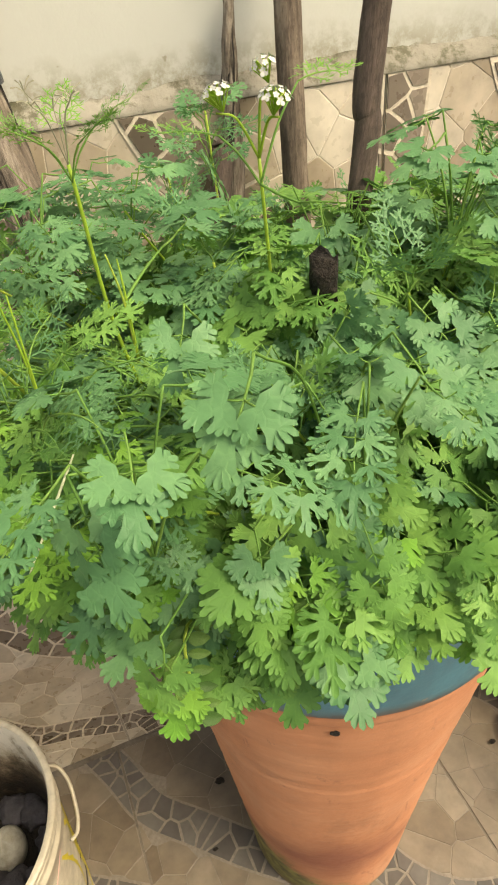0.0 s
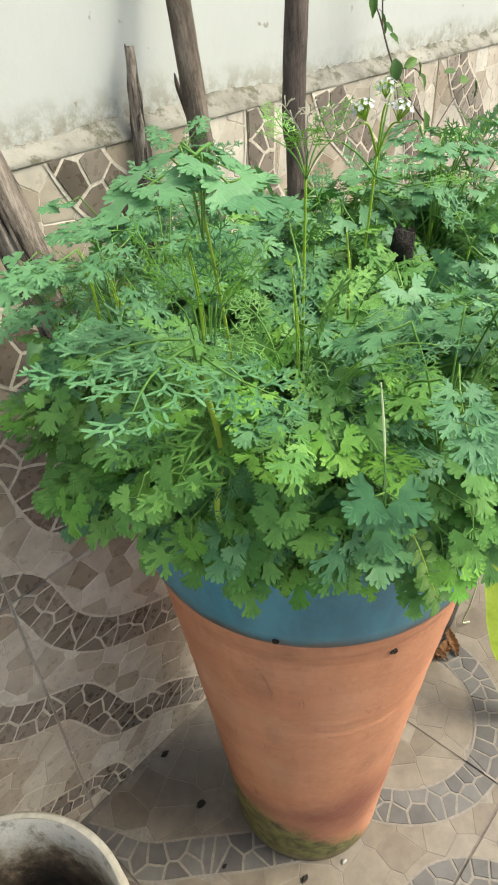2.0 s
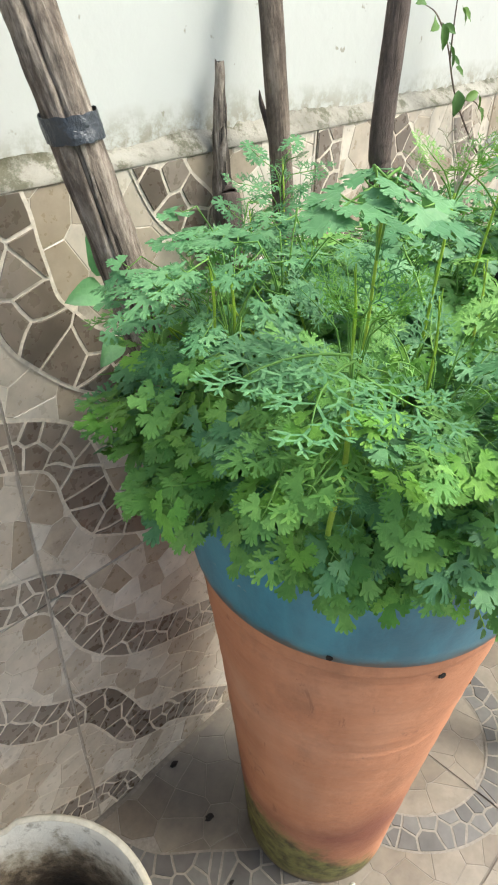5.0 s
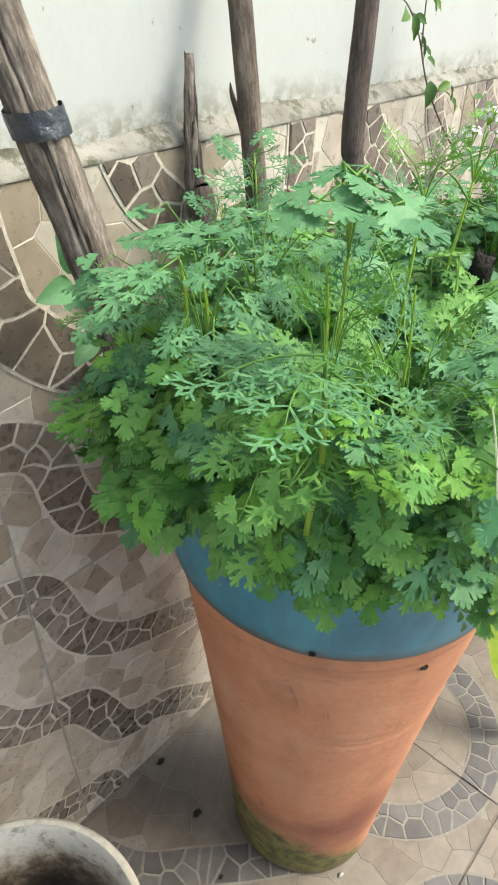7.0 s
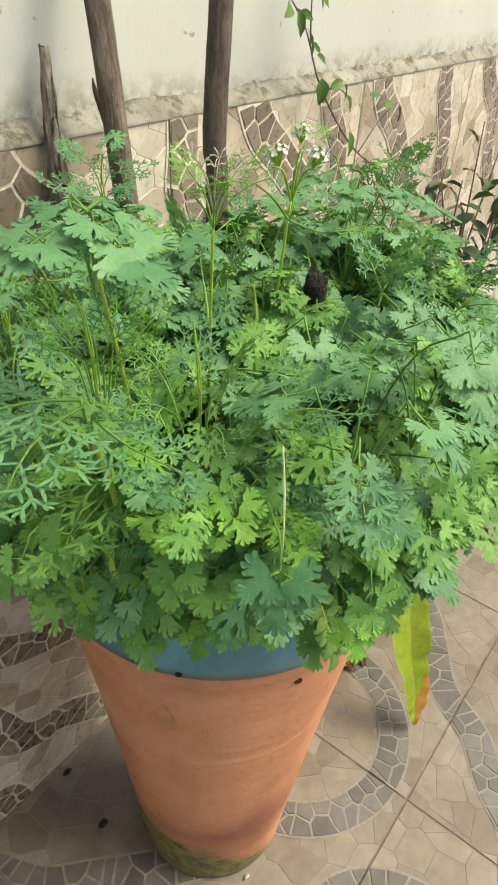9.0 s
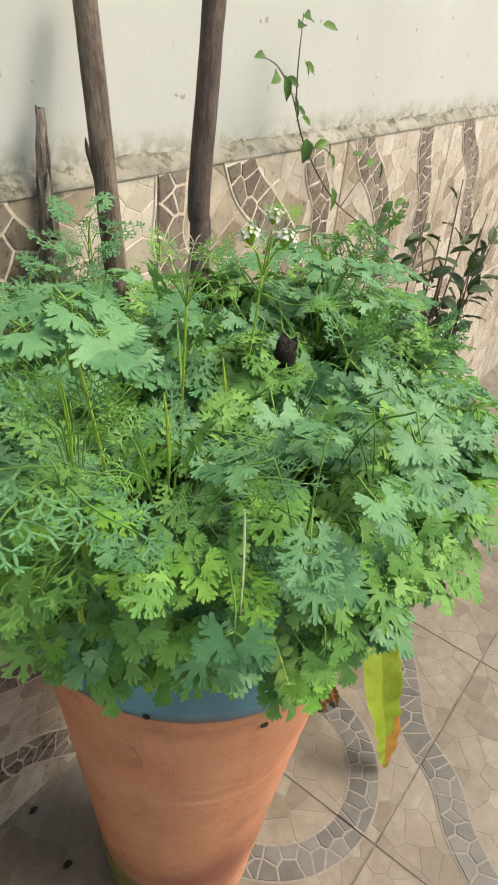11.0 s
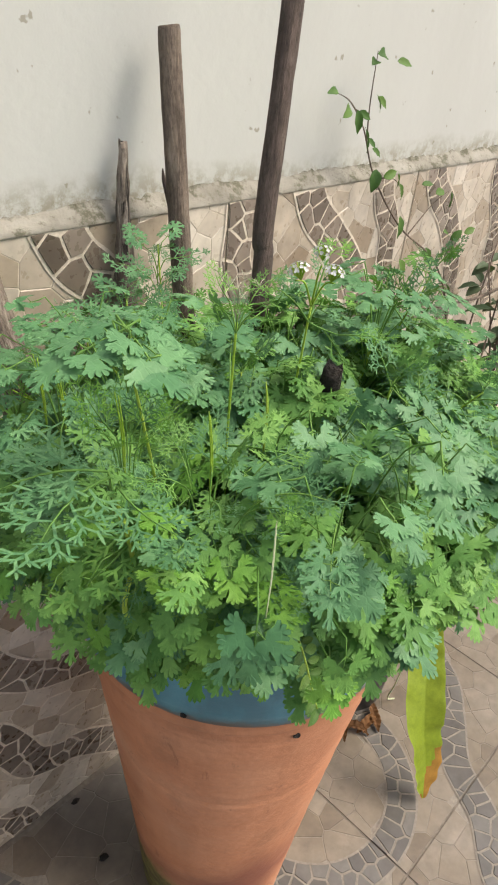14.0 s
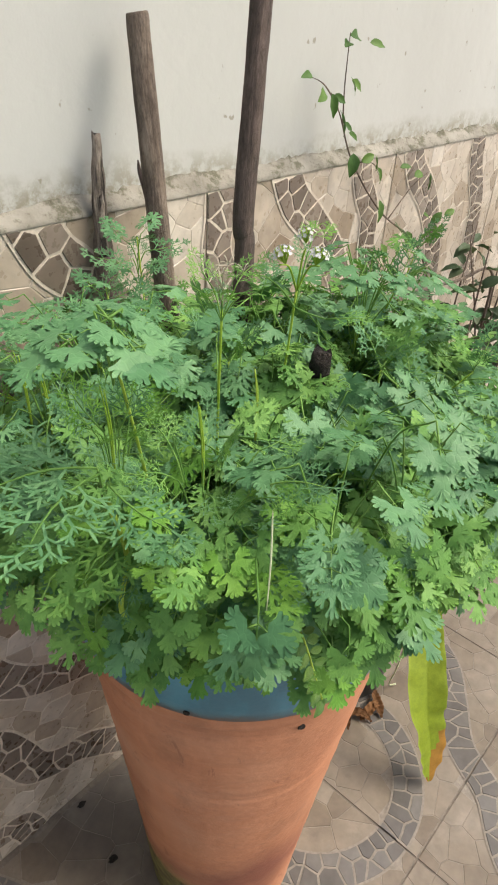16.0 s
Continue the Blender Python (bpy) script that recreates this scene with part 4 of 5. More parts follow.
# finer leaves filling the crown's near side
for k in range(80):
    a, f = k * 2.39996, math.sqrt((k + 0.5) / 80)
    p = Vector((0.050 + 0.052 * f * math.cos(a), -0.352 + 0.048 * f * math.sin(a), 0.892 - 0.026 * f * f + rng.uniform(-0.030, 0.006)))
    o = Vector((math.cos(a) * f - 0.25, math.sin(a) * f - 0.25, 0)) + Vector([rng.gauss(0, 0.25) for _ in range(3)])
    u = rng.random()
    if covers(p):
        continue
    kind = "half" if u < 0.36 else "thread" if u < 0.52 else "broad" if u < 0.86 else "pinnate"
    nearest_plant(p).leaf(p, o + Vector((0, 0, rng.uniform(-0.35, 0.15))), o * 0.3 + Vector((-0.15, -0.15, 1)) + Vector([rng.gauss(0, 0.2) for _ in range(3)]), kind, rng.choice(("leaf", "leaf", "leaf_blue", "leaf_blue", "leaf_lime")), rng.uniform(0.62, 0.88), rng)

# tall shoots that rise through the leaves
for i in range(24):
    r, a = 0.155 * math.sqrt((i + 0.5) / 24), i * 2.39996 + 1.1
    s = Vector((POT.x + r * math.cos(a), POT.y + r * math.sin(a), 0.668))
    o = Vector((math.cos(a), math.sin(a), 0))
    top = s + o * rng.uniform(0.02, 0.075) + Vector((rng.gauss(0, 0.012), rng.gauss(0, 0.012), rng.uniform(0.180, 0.235) - 0.06 * max(0.0, o.y)))
    top.y = min(top.y, -0.03)
    q = nearest_plant(s, 1.0)
    q.shoot([s, s.lerp(top, 0.4) + Vector((0, 0, 0.03)), s.lerp(top, 0.75) + Vector((rng.gauss(0, 0.006), rng.gauss(0, 0.006), 0.012)), top], 0.0012, 0.0006, rng.choice((7, 8, 9)), rng)


# ---- the shoots that stand out ----
def floret(seed, big):
    """One small white flower of five petals, facing up, on a thin stalk."""
    r2, gg = random.Random(seed), Geo()
    gg.tube([(0, 0, -0.0045), (0, 0, -0.002), (0, 0, 0)], [0.0003, 0.0003, 0.0004], 3, 1)
    for k in range(5):
        b = 2 * math.pi * k / 5 + r2.uniform(-0.2, 0.2)
        z = 0.0021 if big and k < 2 else 0.0012
        d, t = Vector((math.cos(b), math.sin(b), r2.uniform(0.0, 0.4))), Vector((-math.sin(b), math.cos(b), 0))
        gg.add([(0, 0, 0), d * z * 0.6 + t * z * 0.42, d * z + t * z * 0.2, d * z - t * z * 0.2, d * z * 0.6 - t * z * 0.42], [(0, 1, 2, 3, 4)], 0)
    return gg.mesh("floret", M["petal"], M["stem"])


FLORET = {big: [floret(i, big) for i in range(4)] for big in (False, True)}


def umbellet(owner, at, n, seed, size):
    """A domed cluster of florets on green rays."""
    r2, gg, spots = random.Random(seed), Geo(), []
    for i in range(n):
        f, a = math.sqrt((i + 0.4) / n), i * 2.39996
        out = Vector((math.sin(f * 1.25) * math.cos(a), math.sin(f * 1.25) * math.sin(a), math.cos(f * 1.25)))
        c = Vector((out.x, out.y, out.z * 0.75 - 0.75)) * size * r2.uniform(0.9, 1.1)
        gg.tube([(0, 0, -0.010), c * 0.6 + Vector((0, 0, -0.004)), c], [0.0003, 0.0003, 0.0003], 3)
        spots.append((c, out, a, f > 0.7))
    head = child("flower_head", gg.mesh("flower_head", M["stem"]), owner, "white flower cluster on green rays", at)
    for c, out, a, big in spots:
        turn = Vector((0, 0, 1)).rotation_difference(out).to_matrix().to_4x4()
        child("floret", r2.choice(FLORET[big]), head, at=Matrix.Translation(c) @ turn @ pose(0, 0, 0, 0, 0, math.degrees(a) - 36))


def shoot_plant(label, root, pts, r0, r1):
    q = Plant(root, label)
    q.stalk([root] + pts, r0, r1, 6, 0, 7)
    return q


r3 = random.Random(5)
# flowering stem with three white heads
q = shoot_plant("flowering coriander stem with white flower heads", (0.180, -0.265, 0.668), [(0.172, -0.288, 0.76), (0.158, -0.318, 0.87), (0.150, -0.330, 0.945)], 0.0011, 0.0007)
fork = Vector((0.150, -0.330, 0.945))
for i, (p, tilt) in enumerate((((0.1345, -0.3285, 0.973), (-14, -12)), ((0.1545, -0.3405, 0.971), (10, 8)), ((0.152, -0.332, 0.979), (18, -25)))):
    q.stalk([fork, fork.lerp(Vector(p), 0.5) + Vector((0, 0, 0.001)), Vector(p) - Vector((0, 0, 0.010))], 0.0007, 0.0005, 4)
    umbellet(q.ob, Matrix.Translation(Vector(p) - q.root) @ pose(0, 0, 0, tilt[0], tilt[1], 0), 18 if i < 2 else 10, 20 + i, 0.0062 if i < 2 else 0.0046)
for p, d in (((0.139, -0.316, 0.952), (-0.8, 0.3, 0.3)), ((0.171, -0.322, 0.968), (0.9, 0.3, 0.2)), ((0.160, -0.345, 0.93), (0.4, -0.7, 0.3))):
    q.leaf(p, d, (0, 0, 1), "thread", "leaf_lime", 0.7, r3, 0.0006, fork - Vector((0, 0, 0.01)))

# bolting shoot with thread-fine leaves and dry umbel rays at its tip
tip = Vector((0.076, -0.342, 0.958))
q = shoot_plant("tall bolting coriander shoot with thread-fine leaves", (0.130, -0.290, 0.668), [(0.108, -0.315, 0.78), (0.082, -0.336, 0.88), tip], 0.0011, 0.0007)
for i in range(5):
    a = i * 1.3
    o = Vector((math.cos(a), math.sin(a), 0.9))
    q.leaf(tip + o * 0.008, o, (-o.x, -o.y, 1.2), "thread", "leaf_lime" if i % 2 else "leaf", r3.uniform(0.38, 0.52), r3, 0.0003, tip - Vector((0, 0, 0.006)))
gq = Geo()
for i in range(5):
    a = i * 1.26 + 0.3
    e = tip - q.root + Vector((math.cos(a) * r3.uniform(0.006, 0.014), math.sin(a) * r3.uniform(0.006, 0.014), r3.uniform(0.016, 0.028)))
    gq.tube(curve_points([tip - q.root, (tip - q.root).lerp(e, 0.5) + Vector((0, 0, 0.005)), e], 4), [0.00025] * 9, 3)
    for k in range(5):
        b = k * 1.26 + i
        f = e + Vector((math.cos(b) * 0.004, math.sin(b) * 0.004, r3.uniform(0.001, 0.004)))
        gq.tube([e, e.lerp(f, 0.5) + Vector((0, 0, 0.0008)), f], [0.0002, 0.0002, 0.0003], 3)
child("dry_umbel", gq.mesh("dry_umbel", M["dry_ray"]), q.ob, "spent pale umbel rays")
for f, ang in ((0.55, 2.2), (0.7, 5.0), (0.8, 0.8)):
    p = Vector((0.130, -0.290, 0.668)).lerp(tip, f)
    o = Vector((math.cos(ang), math.sin(ang), 0.25))
    q.leaf(p + o * 0.035, o, (0, 0, 1), "pinnate", "leaf_blue", 1.15, r3, 0.0009, p)

# tall stem crowned by large blue-green leaves
top = Vector((0.002, -0.354, 0.980))
q = shoot_plant("coriander stem crowned by large blue-green leaves", (0.105, -0.275, 0.668), [(0.072, -0.300, 0.78), (0.030, -0.335, 0.89), top - Vector((0, 0, 0.012))], 0.0013, 0.0006)
for d, nrm, s, kind in (((-0.9, 0.15, -0.15), (-0.30, -0.1, 1), 1.05, "large"), ((0.1, -0.95, -0.30), (0.1, -0.25, 1), 1.0, "large"), ((0.4, 0.85, 0.05), (-0.1, -0.1, 1), 0.80, "large"),
                        ((0.85, -0.2, -0.35), (0.4, -0.1, 1), 0.9, "large")):
    d = Vector(d).normalized()
    q.leaf(top - d * 0.006, d, nrm, kind, "leaf_blue", s, r3, 0.0004, top - Vector((0, 0, 0.03)))

# broad lacy leaves on a pale stem, with a bright thread-fine tuft above them
hub = Vector((-0.009, -0.357, 0.904))
q = shoot_plant("coriander stem bearing broad lacy blue-green leaves", (0.075, -0.295, 0.668), [(0.040, -0.322, 0.745), PALE_STEM[0], PALE_STEM[2], hub], 0.0017, 0.0013)
for d, up, s, kind, tone in (((-0.85, 0.35, 0.12), 0.026, 1.1, "lacy", "leaf_blue"), ((-0.80, -0.30, 0.10), 0.022, 1.1, "lacy", "leaf_blue"), ((0.1, -0.95, 0.0), 0.012, 0.95, "lacy", "leaf_blue"),
                             ((-0.6, 0.7, 0.15), 0.010, 1.0, "half", "leaf_blue")):
    o = Vector(d).normalized()
    q.leaf(hub + o * 0.002 + Vector((0, 0, up * 0.5)), o, o * -0.15 + Vector((-0.15, -0.15, 1)), kind, tone, s * 0.9, r3, 0.0006, hub - Vector((0, 0, 0.012)))
for k in range(24):
    a = k * 2.39996
    f = math.sqrt((k % 15 + 0.5) / 15)
    near = k < 9
    c, w = (Vector((0.006, -0.347, 0.918)), 0.014) if near else (Vector((0.034, -0.372, 0.896)), 0.034)
    o = Vector((math.cos(a) * f, math.sin(a) * f, 0.75 if near else 0.35))
    p = c + Vector((w * f * math.cos(a), w * f * math.sin(a), 0.008 * (1 - f) + r3.uniform(-0.006, 0.006)))
    q.leaf(p, o, (-o.x - 0.3, -o.y - 0.3, 1.0), "thread" if near or k % 3 else "half", "leaf_lime" if near and k % 3 else "leaf" if k % 2 else "leaf_blue", r3.uniform(0.5, 0.72), r3, 0.0003, p + Vector((-0.4 * w * f * math.cos(a), -0.4 * w * f * math.sin(a), -0.016)))
for x, y, z, h in ((0.005, -0.346, 0.925, 0.022), (0.044, -0.363, 0.905, 0.026), (0.083, -0.362, 0.915, 0.018), (0.024, -0.245, 0.895, 0.024), (0.032, -0.252, 0.890, 0.020)):
    for k in range(2):
        e = Vector((x + 0.004 * (k - 1), y + 0.003 * (k % 2), z + h * (1 - 0.2 * k)))
        q.stalk([Vector((x, y, z - 0.025)), Vector((x + 0.001 * (k - 1), y, z)), e], 0.0007, 0.0003, 5)

# clump of small blue-green leaves on bare pale stems beside the post
for root, tip in (((0.120, -0.220, 0.668), (0.030, -0.251, 0.912)), ((0.125, -0.195, 0.668), (0.055, -0.205, 0.890)), ((0.130, -0.235, 0.668), (0.060, -0.262, 0.925)), ((0.115, -0.175, 0.668), (0.045, -0.165, 0.872)),
                  ((0.150, -0.200, 0.668), (0.085, -0.200, 0.915)), ((0.160, -0.225, 0.668), (0.110, -0.240, 0.925))):
    root, tip = Vector(root), Vector(tip)
    q = shoot_plant("slim coriander plant with small blue-green top leaves", root, [root.lerp(tip, 0.5) + Vector((0.010, 0, 0.03)), tip - Vector((0, 0, 0.02))], 0.0011, 0.0006)
    for k in range(8):
        a = k * 2.39996 + tip.x * 40
        o = Vector((math.cos(a), math.sin(a), 0))
        q.leaf(tip + o * r3.uniform(0.008, 0.026) + Vector((0, 0, r3.uniform(-0.022, 0.010))), o + Vector((0, 0, r3.uniform(-0.3, 0.1))), o * 0.25 + Vector((-0.1, -0.1, 1)), r3.choice(("broad", "half", "half", "pinnate")), "leaf_blue",
               r3.uniform(0.72, 0.95), r3, 0.0005, tip - Vector((0, 0, 0.045)))

# blue-green crowns further round the front and at the far side
for root, pts, ring in (((0.150, -0.300, 0.668), [(0.11, -0.36, 0.79), (0.065, -0.425, 0.90)], (210, 265, 320, 20, 120)),
                        ((0.205, -0.330, 0.668), [(0.18, -0.38, 0.79), (0.150, -0.420, 0.885)], (230, 290, 350, 60, 150)),
                        ((0.290, -0.270, 0.668), [(0.285, -0.285, 0.80), (0.265, -0.305, 0.905)], (200, 270, 330, 30, 110)),
                        ((0.330, -0.260, 0.668), [(0.345, -0.275, 0.79), (0.355, -0.290, 0.89)], (190, 250, 310, 10, 80)),
                        ((0.225, -0.240, 0.668), [(0.222, -0.25, 0.79), (0.220, -0.258, 0.885)], (170, 220, 265, 310, 20)),
                        ((0.245, -0.290, 0.668), [(0.258, -0.30, 0.79), (0.266, -0.308, 0.922)], (150, 200, 250, 290, 330, 30, 90)),
                        ((0.170, -0.310, 0.668), [(0.165, -0.335, 0.77), (0.156, -0.352, 0.876)], (190, 215, 240, 265, 290, 340, 40)),
                        ((0.260, -0.330, 0.668), [(0.27, -0.38, 0.77), (0.27, -0.42, 0.85)], (220, 280, 340, 60))):
    top = Vector(pts[-1])
    q = shoot_plant("upright coriander plant with blue-green upper leaves", root, pts[:-1] + [top - Vector((0, 0, 0.03))], 0.0011, 0.0007)
    for ang in ring:
        o = Vector((math.cos(radians(ang)), math.sin(radians(ang)), 0))
        q.leaf(top + o * r3.uniform(0.014, 0.026) + Vector((0, 0, r3.uniform(0.0, 0.022))), o + Vector((0, 0, -0.25)), o * 0.3 + Vector((0, 0, 1)), r3.choice(("large", "large", "half")), "leaf_blue",
               r3.uniform(0.78, 1.0), r3, 0.0006, top - Vector((0, 0, 0.050)))

# leaves that close round the dark stake
q = shoot_plant("leafy coriander plant close round the dark stake", (0.185, -0.325, 0.668), [(0.172, -0.345, 0.78), (0.164, -0.347, 0.858)], 0.0010, 0.0007)
for k in range(12):
    across = Vector((0.55, -0.83, 0)) * (1 if k % 2 else -1)
    at = Vector((0.163, -0.344, 0.884 - 0.004 * k)) - across * 0.004 if k < 8 else Vector((0.172 + 0.006 * (k - 9), -0.348, 0.889 - 0.003 * (k - 8)))
    q.leaf(at, across + Vector((-0.2, -0.15, r3.uniform(-0.7, 0.0))), Vector(TO_FRONT) + Vector([r3.gauss(0, 0.25) for _ in range(3)]),
           ("broad", "half", "pinnate")[k % 3], "leaf_blue" if k % 2 else "leaf", r3.uniform(0.75, 0.95), r3, 0.0005, (0.164, -0.347, 0.855))

# slender feathery shoots in front of the poles
for root, pts in (((0.195, -0.165, 0.668), [(0.192, -0.155, 0.80), (0.189, -0.145, 0.925)]), ((0.170, -0.165, 0.668), [(0.165, -0.150, 0.79), (0.160, -0.140, 0.892)])):
    top = Vector(pts[-1])
    q = shoot_plant("slender coriander shoot with feathery upper leaves", root, pts, 0.0010, 0.0007)
    for k in range(9):
        o = Vector((math.cos(k * 2.4), math.sin(k * 2.4), 0))
        q.leaf(top + o * 0.006 + Vector((0, 0, 0.0040 * k - 0.032)), o + Vector((0, 0, r3.uniform(0.1, 0.8))), o * -0.5 + Vector((-0.3, -0.3, 0.8)), ("half", "lacy", "half", "thread")[k % 4], "leaf_blue",
               r3.uniform(0.52, 0.70), r3, 0.0004, top + Vector((0, 0, 0.0040 * k - 0.047)))

# the leaves that stand out, over the rest
for p, d, nrm, kind, tone, size in FRONT_LEAVES:
    d, size = Vector(d).normalized(), size * 0.90
    nrm = Vector(nrm) + Vector([r3.gauss(0, 0.10) for _ in range(3)])
    nearest_plant(p).leaf(Vector(p) - d * 0.013 * size, d, nrm, kind, tone, size, r3, 0.0009)

# a dry pale awn caught in the leaves
gq = Geo()
gq.tube(curve_points([(0.050, -0.402, 0.886), (0.036, -0.414, 0.871), (0.024, -0.423, 0.857)], 5), [0.0003, 0.0004, 0.0005, 0.0005, 0.0005, 0.0005, 0.0004, 0.0004, 0.0003, 0.0003, 0.0002], 5)
tagged(new("dry_awn", gq.mesh("dry_awn", M["straw"])), "thin pale dry awn caught between leaves", "awn")


# ---- more wood: tape on the post, broken stakes ----
def tape_wrap():
    along = [p for p in POLE_PATH["thick cracked grey wooden post standing in the pot, taped"] if 0.928 < p.z < 0.982]
    axis = [along[0], along[-1]]
    axis = [axis[0].lerp(axis[1], (z - axis[0].z) / (axis[1].z - axis[0].z)) for z in (0.945, 0.961)]
    d = (axis[-1] - axis[0]).normalized()
    side = d.orthogonal().normalized()
    up = d.cross(side)
    gg, sides = Geo(), 36
    for i in range(9):
        c = axis[0].lerp(axis[-1], i / 8)
        for k in range(sides):
            a = 2 * math.pi * k / sides
            r = 0.0190 + 0.0009 * noise.noise(Vector((math.cos(a) * 4, math.sin(a) * 4, i * 0.35))) + (0.0006 if k % 18 < 6 else 0)
            s = (0.0035 * math.sin(a + 0.6) + 0.0012 * noise.noise(Vector((math.cos(a) * 3, math.sin(a) * 3, 9)))) * (1 if i in (0, 8) else 0.9)
            gg.v.append(tuple(c + (side * math.cos(a) + up * math.sin(a)) * r + d * s))
    for i in range(8):
        for k in range(sides):
            a, b = i * sides + k, i * sides + (k + 1) % sides
            gg.f.append((a, b, b + sides, a + sides))
            gg.s.append(0)
    ob = new("tape", gg.mesh("tape", M["tape"], smooth=True))
    ob.parent = pole1
    ob.matrix_parent_inverse = pole1.matrix_world.inverted()
    tagged(ob, "dark grey plastic tape wound round the post")


tape_wrap()
pole("wooden_stake", "short dark broken stake among the coriander", [(0.203, -0.300, 0.64), (0.190, -0.318, 0.80), (0.1775, -0.333, 0.882), (0.176, -0.335, 0.894)],
     [0.005, 0.006, 0.0064, 0.0060], M["soil"], 10, 0.3, 8, jag=0.012)
pole("wooden_stake", "thin dark stake with a split top", [(0.262, -0.14, 0.64), (0.285, -0.085, 0.80), (0.296, -0.055, 0.868), (0.298, -0.052, 0.885)],
     [0.0045, 0.0045, 0.004, 0.0015], M["dark_wood"], 8, 0.4, 9)
pole("wooden_stake", "rough dark stump behind the leaves", [(0.19, -0.12, 0.64), (0.215, -0.075, 0.80), (0.228, -0.052, 0.868), (0.229, -0.05, 0.876)],
     [0.009, 0.009, 0.0085, 0.004], M["dark_wood"], 10, 0.5, 12)
pole("wood_sliver", "thin dark sliver of wood beside the pole", [(0.287, -0.062, 0.87), (0.293, -0.040, 0.912), (0.296, -0.024, 0.936), (0.297, -0.020, 0.948)],
     [0.003, 0.0038, 0.0028, 0.0006], M["dark_wood"], 7, 0.3, 14)

# ---- white bucket with compost ----
BUCKET = Vector((-0.188, -0.212, 0.0))


def bucket():
    top = holder("bucket", "stained white plastic paint bucket with a chipped lip", "bucket", BUCKET)
    H, R0, R1 = 0.352, 0.100, 0.118
    out = [(0.0, 0.002), (R0 - 0.004, 0.0), (R0, 0.004)] + [(R0 + (R1 - R0) * k / 10, 0.004 + (0.315 - 0.004) * k / 10) for k in range(1, 11)]
    out += [(R1 + 0.0035, 0.316), (R1 + 0.0035, 0.3205), (R1 + 0.001, 0.322), (R1 + 0.0012, 0.334), (R1 + 0.0036, 0.335), (R1 + 0.0036, 0.339), (R1 + 0.0015, 0.3405), (R1 + 0.002, H - 0.006), (R1 + 0.0055, H - 0.005), (R1 + 0.0058, H - 0.001), (R1 + 0.003, H), (R1 - 0.001, H - 0.001)]
    v, f = lathe(out, 72)
    # the lip is torn away along a stretch at the back
    v = [(x, y, z - 0.010 if z > H - 0.0065 and 62 < math.degrees(math.atan2(y, x)) % 360 < 118 else z) for x, y, z in v]
    child("body", mesh_of("body", v, f, M["bucket"], smooth=True), top)
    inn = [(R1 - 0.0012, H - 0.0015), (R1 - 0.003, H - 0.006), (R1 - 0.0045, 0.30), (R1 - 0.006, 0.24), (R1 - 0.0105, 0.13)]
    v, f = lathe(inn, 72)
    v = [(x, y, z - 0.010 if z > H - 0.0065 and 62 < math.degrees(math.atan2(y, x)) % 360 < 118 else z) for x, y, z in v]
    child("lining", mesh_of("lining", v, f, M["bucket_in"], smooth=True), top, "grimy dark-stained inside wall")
    # bail handle folded down, and its lug
    gg = Geo()
    pts = [(0.112, 0.050, 0.302), (0.122, 0.045, 0.298), (0.1285, 0.030, 0.284), (0.1285, 0.005, 0.268), (0.1245, -0.012, 0.262), (0.117, -0.020, 0.264)]
    path = curve_points(pts, 6)
    gg.tube(path, [0.0022] * len(path), 6)
    child("handle", gg.mesh("handle", M["bucket"], smooth=True), top, "thin white plastic bail handle")
    # printed yellow swashes on the side
    gg = Geo()
    for a0, a1, z0, z1, lean in ((-24, -4, 0.06, 0.285, 14), (6, 13, 0.10, 0.295, -8), (-62, -38, 0.05, 0.25, 6)):
        for k in range(8):
            t0, t1 = k / 8, (k + 1) / 8
            q = []
            for t, e in ((t0, a0), (t0, a1), (t1, a1), (t1, a0)):
                z = z0 + (z1 - z0) * t
                a = radians(e + lean * math.sin(t * 3))
                r = R0 + (R1 - R0) * (z - 0.004) / 0.311 + 0.0006
                q.append((r * math.cos(a), r * math.sin(a), z))
            gg.add(q, [(0, 1, 2, 3)])
    gg2 = Geo()
    strip = [((R0 + (R1 - R0) * (z - 0.004) / 0.311 + 0.0008) * math.cos(radians(q)), (R0 + (R1 - R0) * (z - 0.004) / 0.311 + 0.0008) * math.sin(radians(q)), z) for z, q in ((0.30, -20), (0.27, -34), (0.22, -44), (0.15, -50))]
    gg2.tube(curve_points(strip, 5), [0.0004] * 16, 4)
    child("print", gg2.mesh("print", M["pink"]), top, "thin faded pink printed line")
    child("print", gg.mesh("print", M["yellow"]), top, "faded yellow printed swashes")
    return top


bucket()
v, f = lathe([(0.0001, 0.180), (0.03, 0.183), (0.06, 0.178), (0.085, 0.184), (0.110, 0.178)], 30, 0.06, 3)
ob = tagged(new("compost", mesh_of("compost", v, f, M["soil"], smooth=True)), "dark wet compost in the bottom of the bucket", "compost", kind="stuff")
ob.location = BUCKET


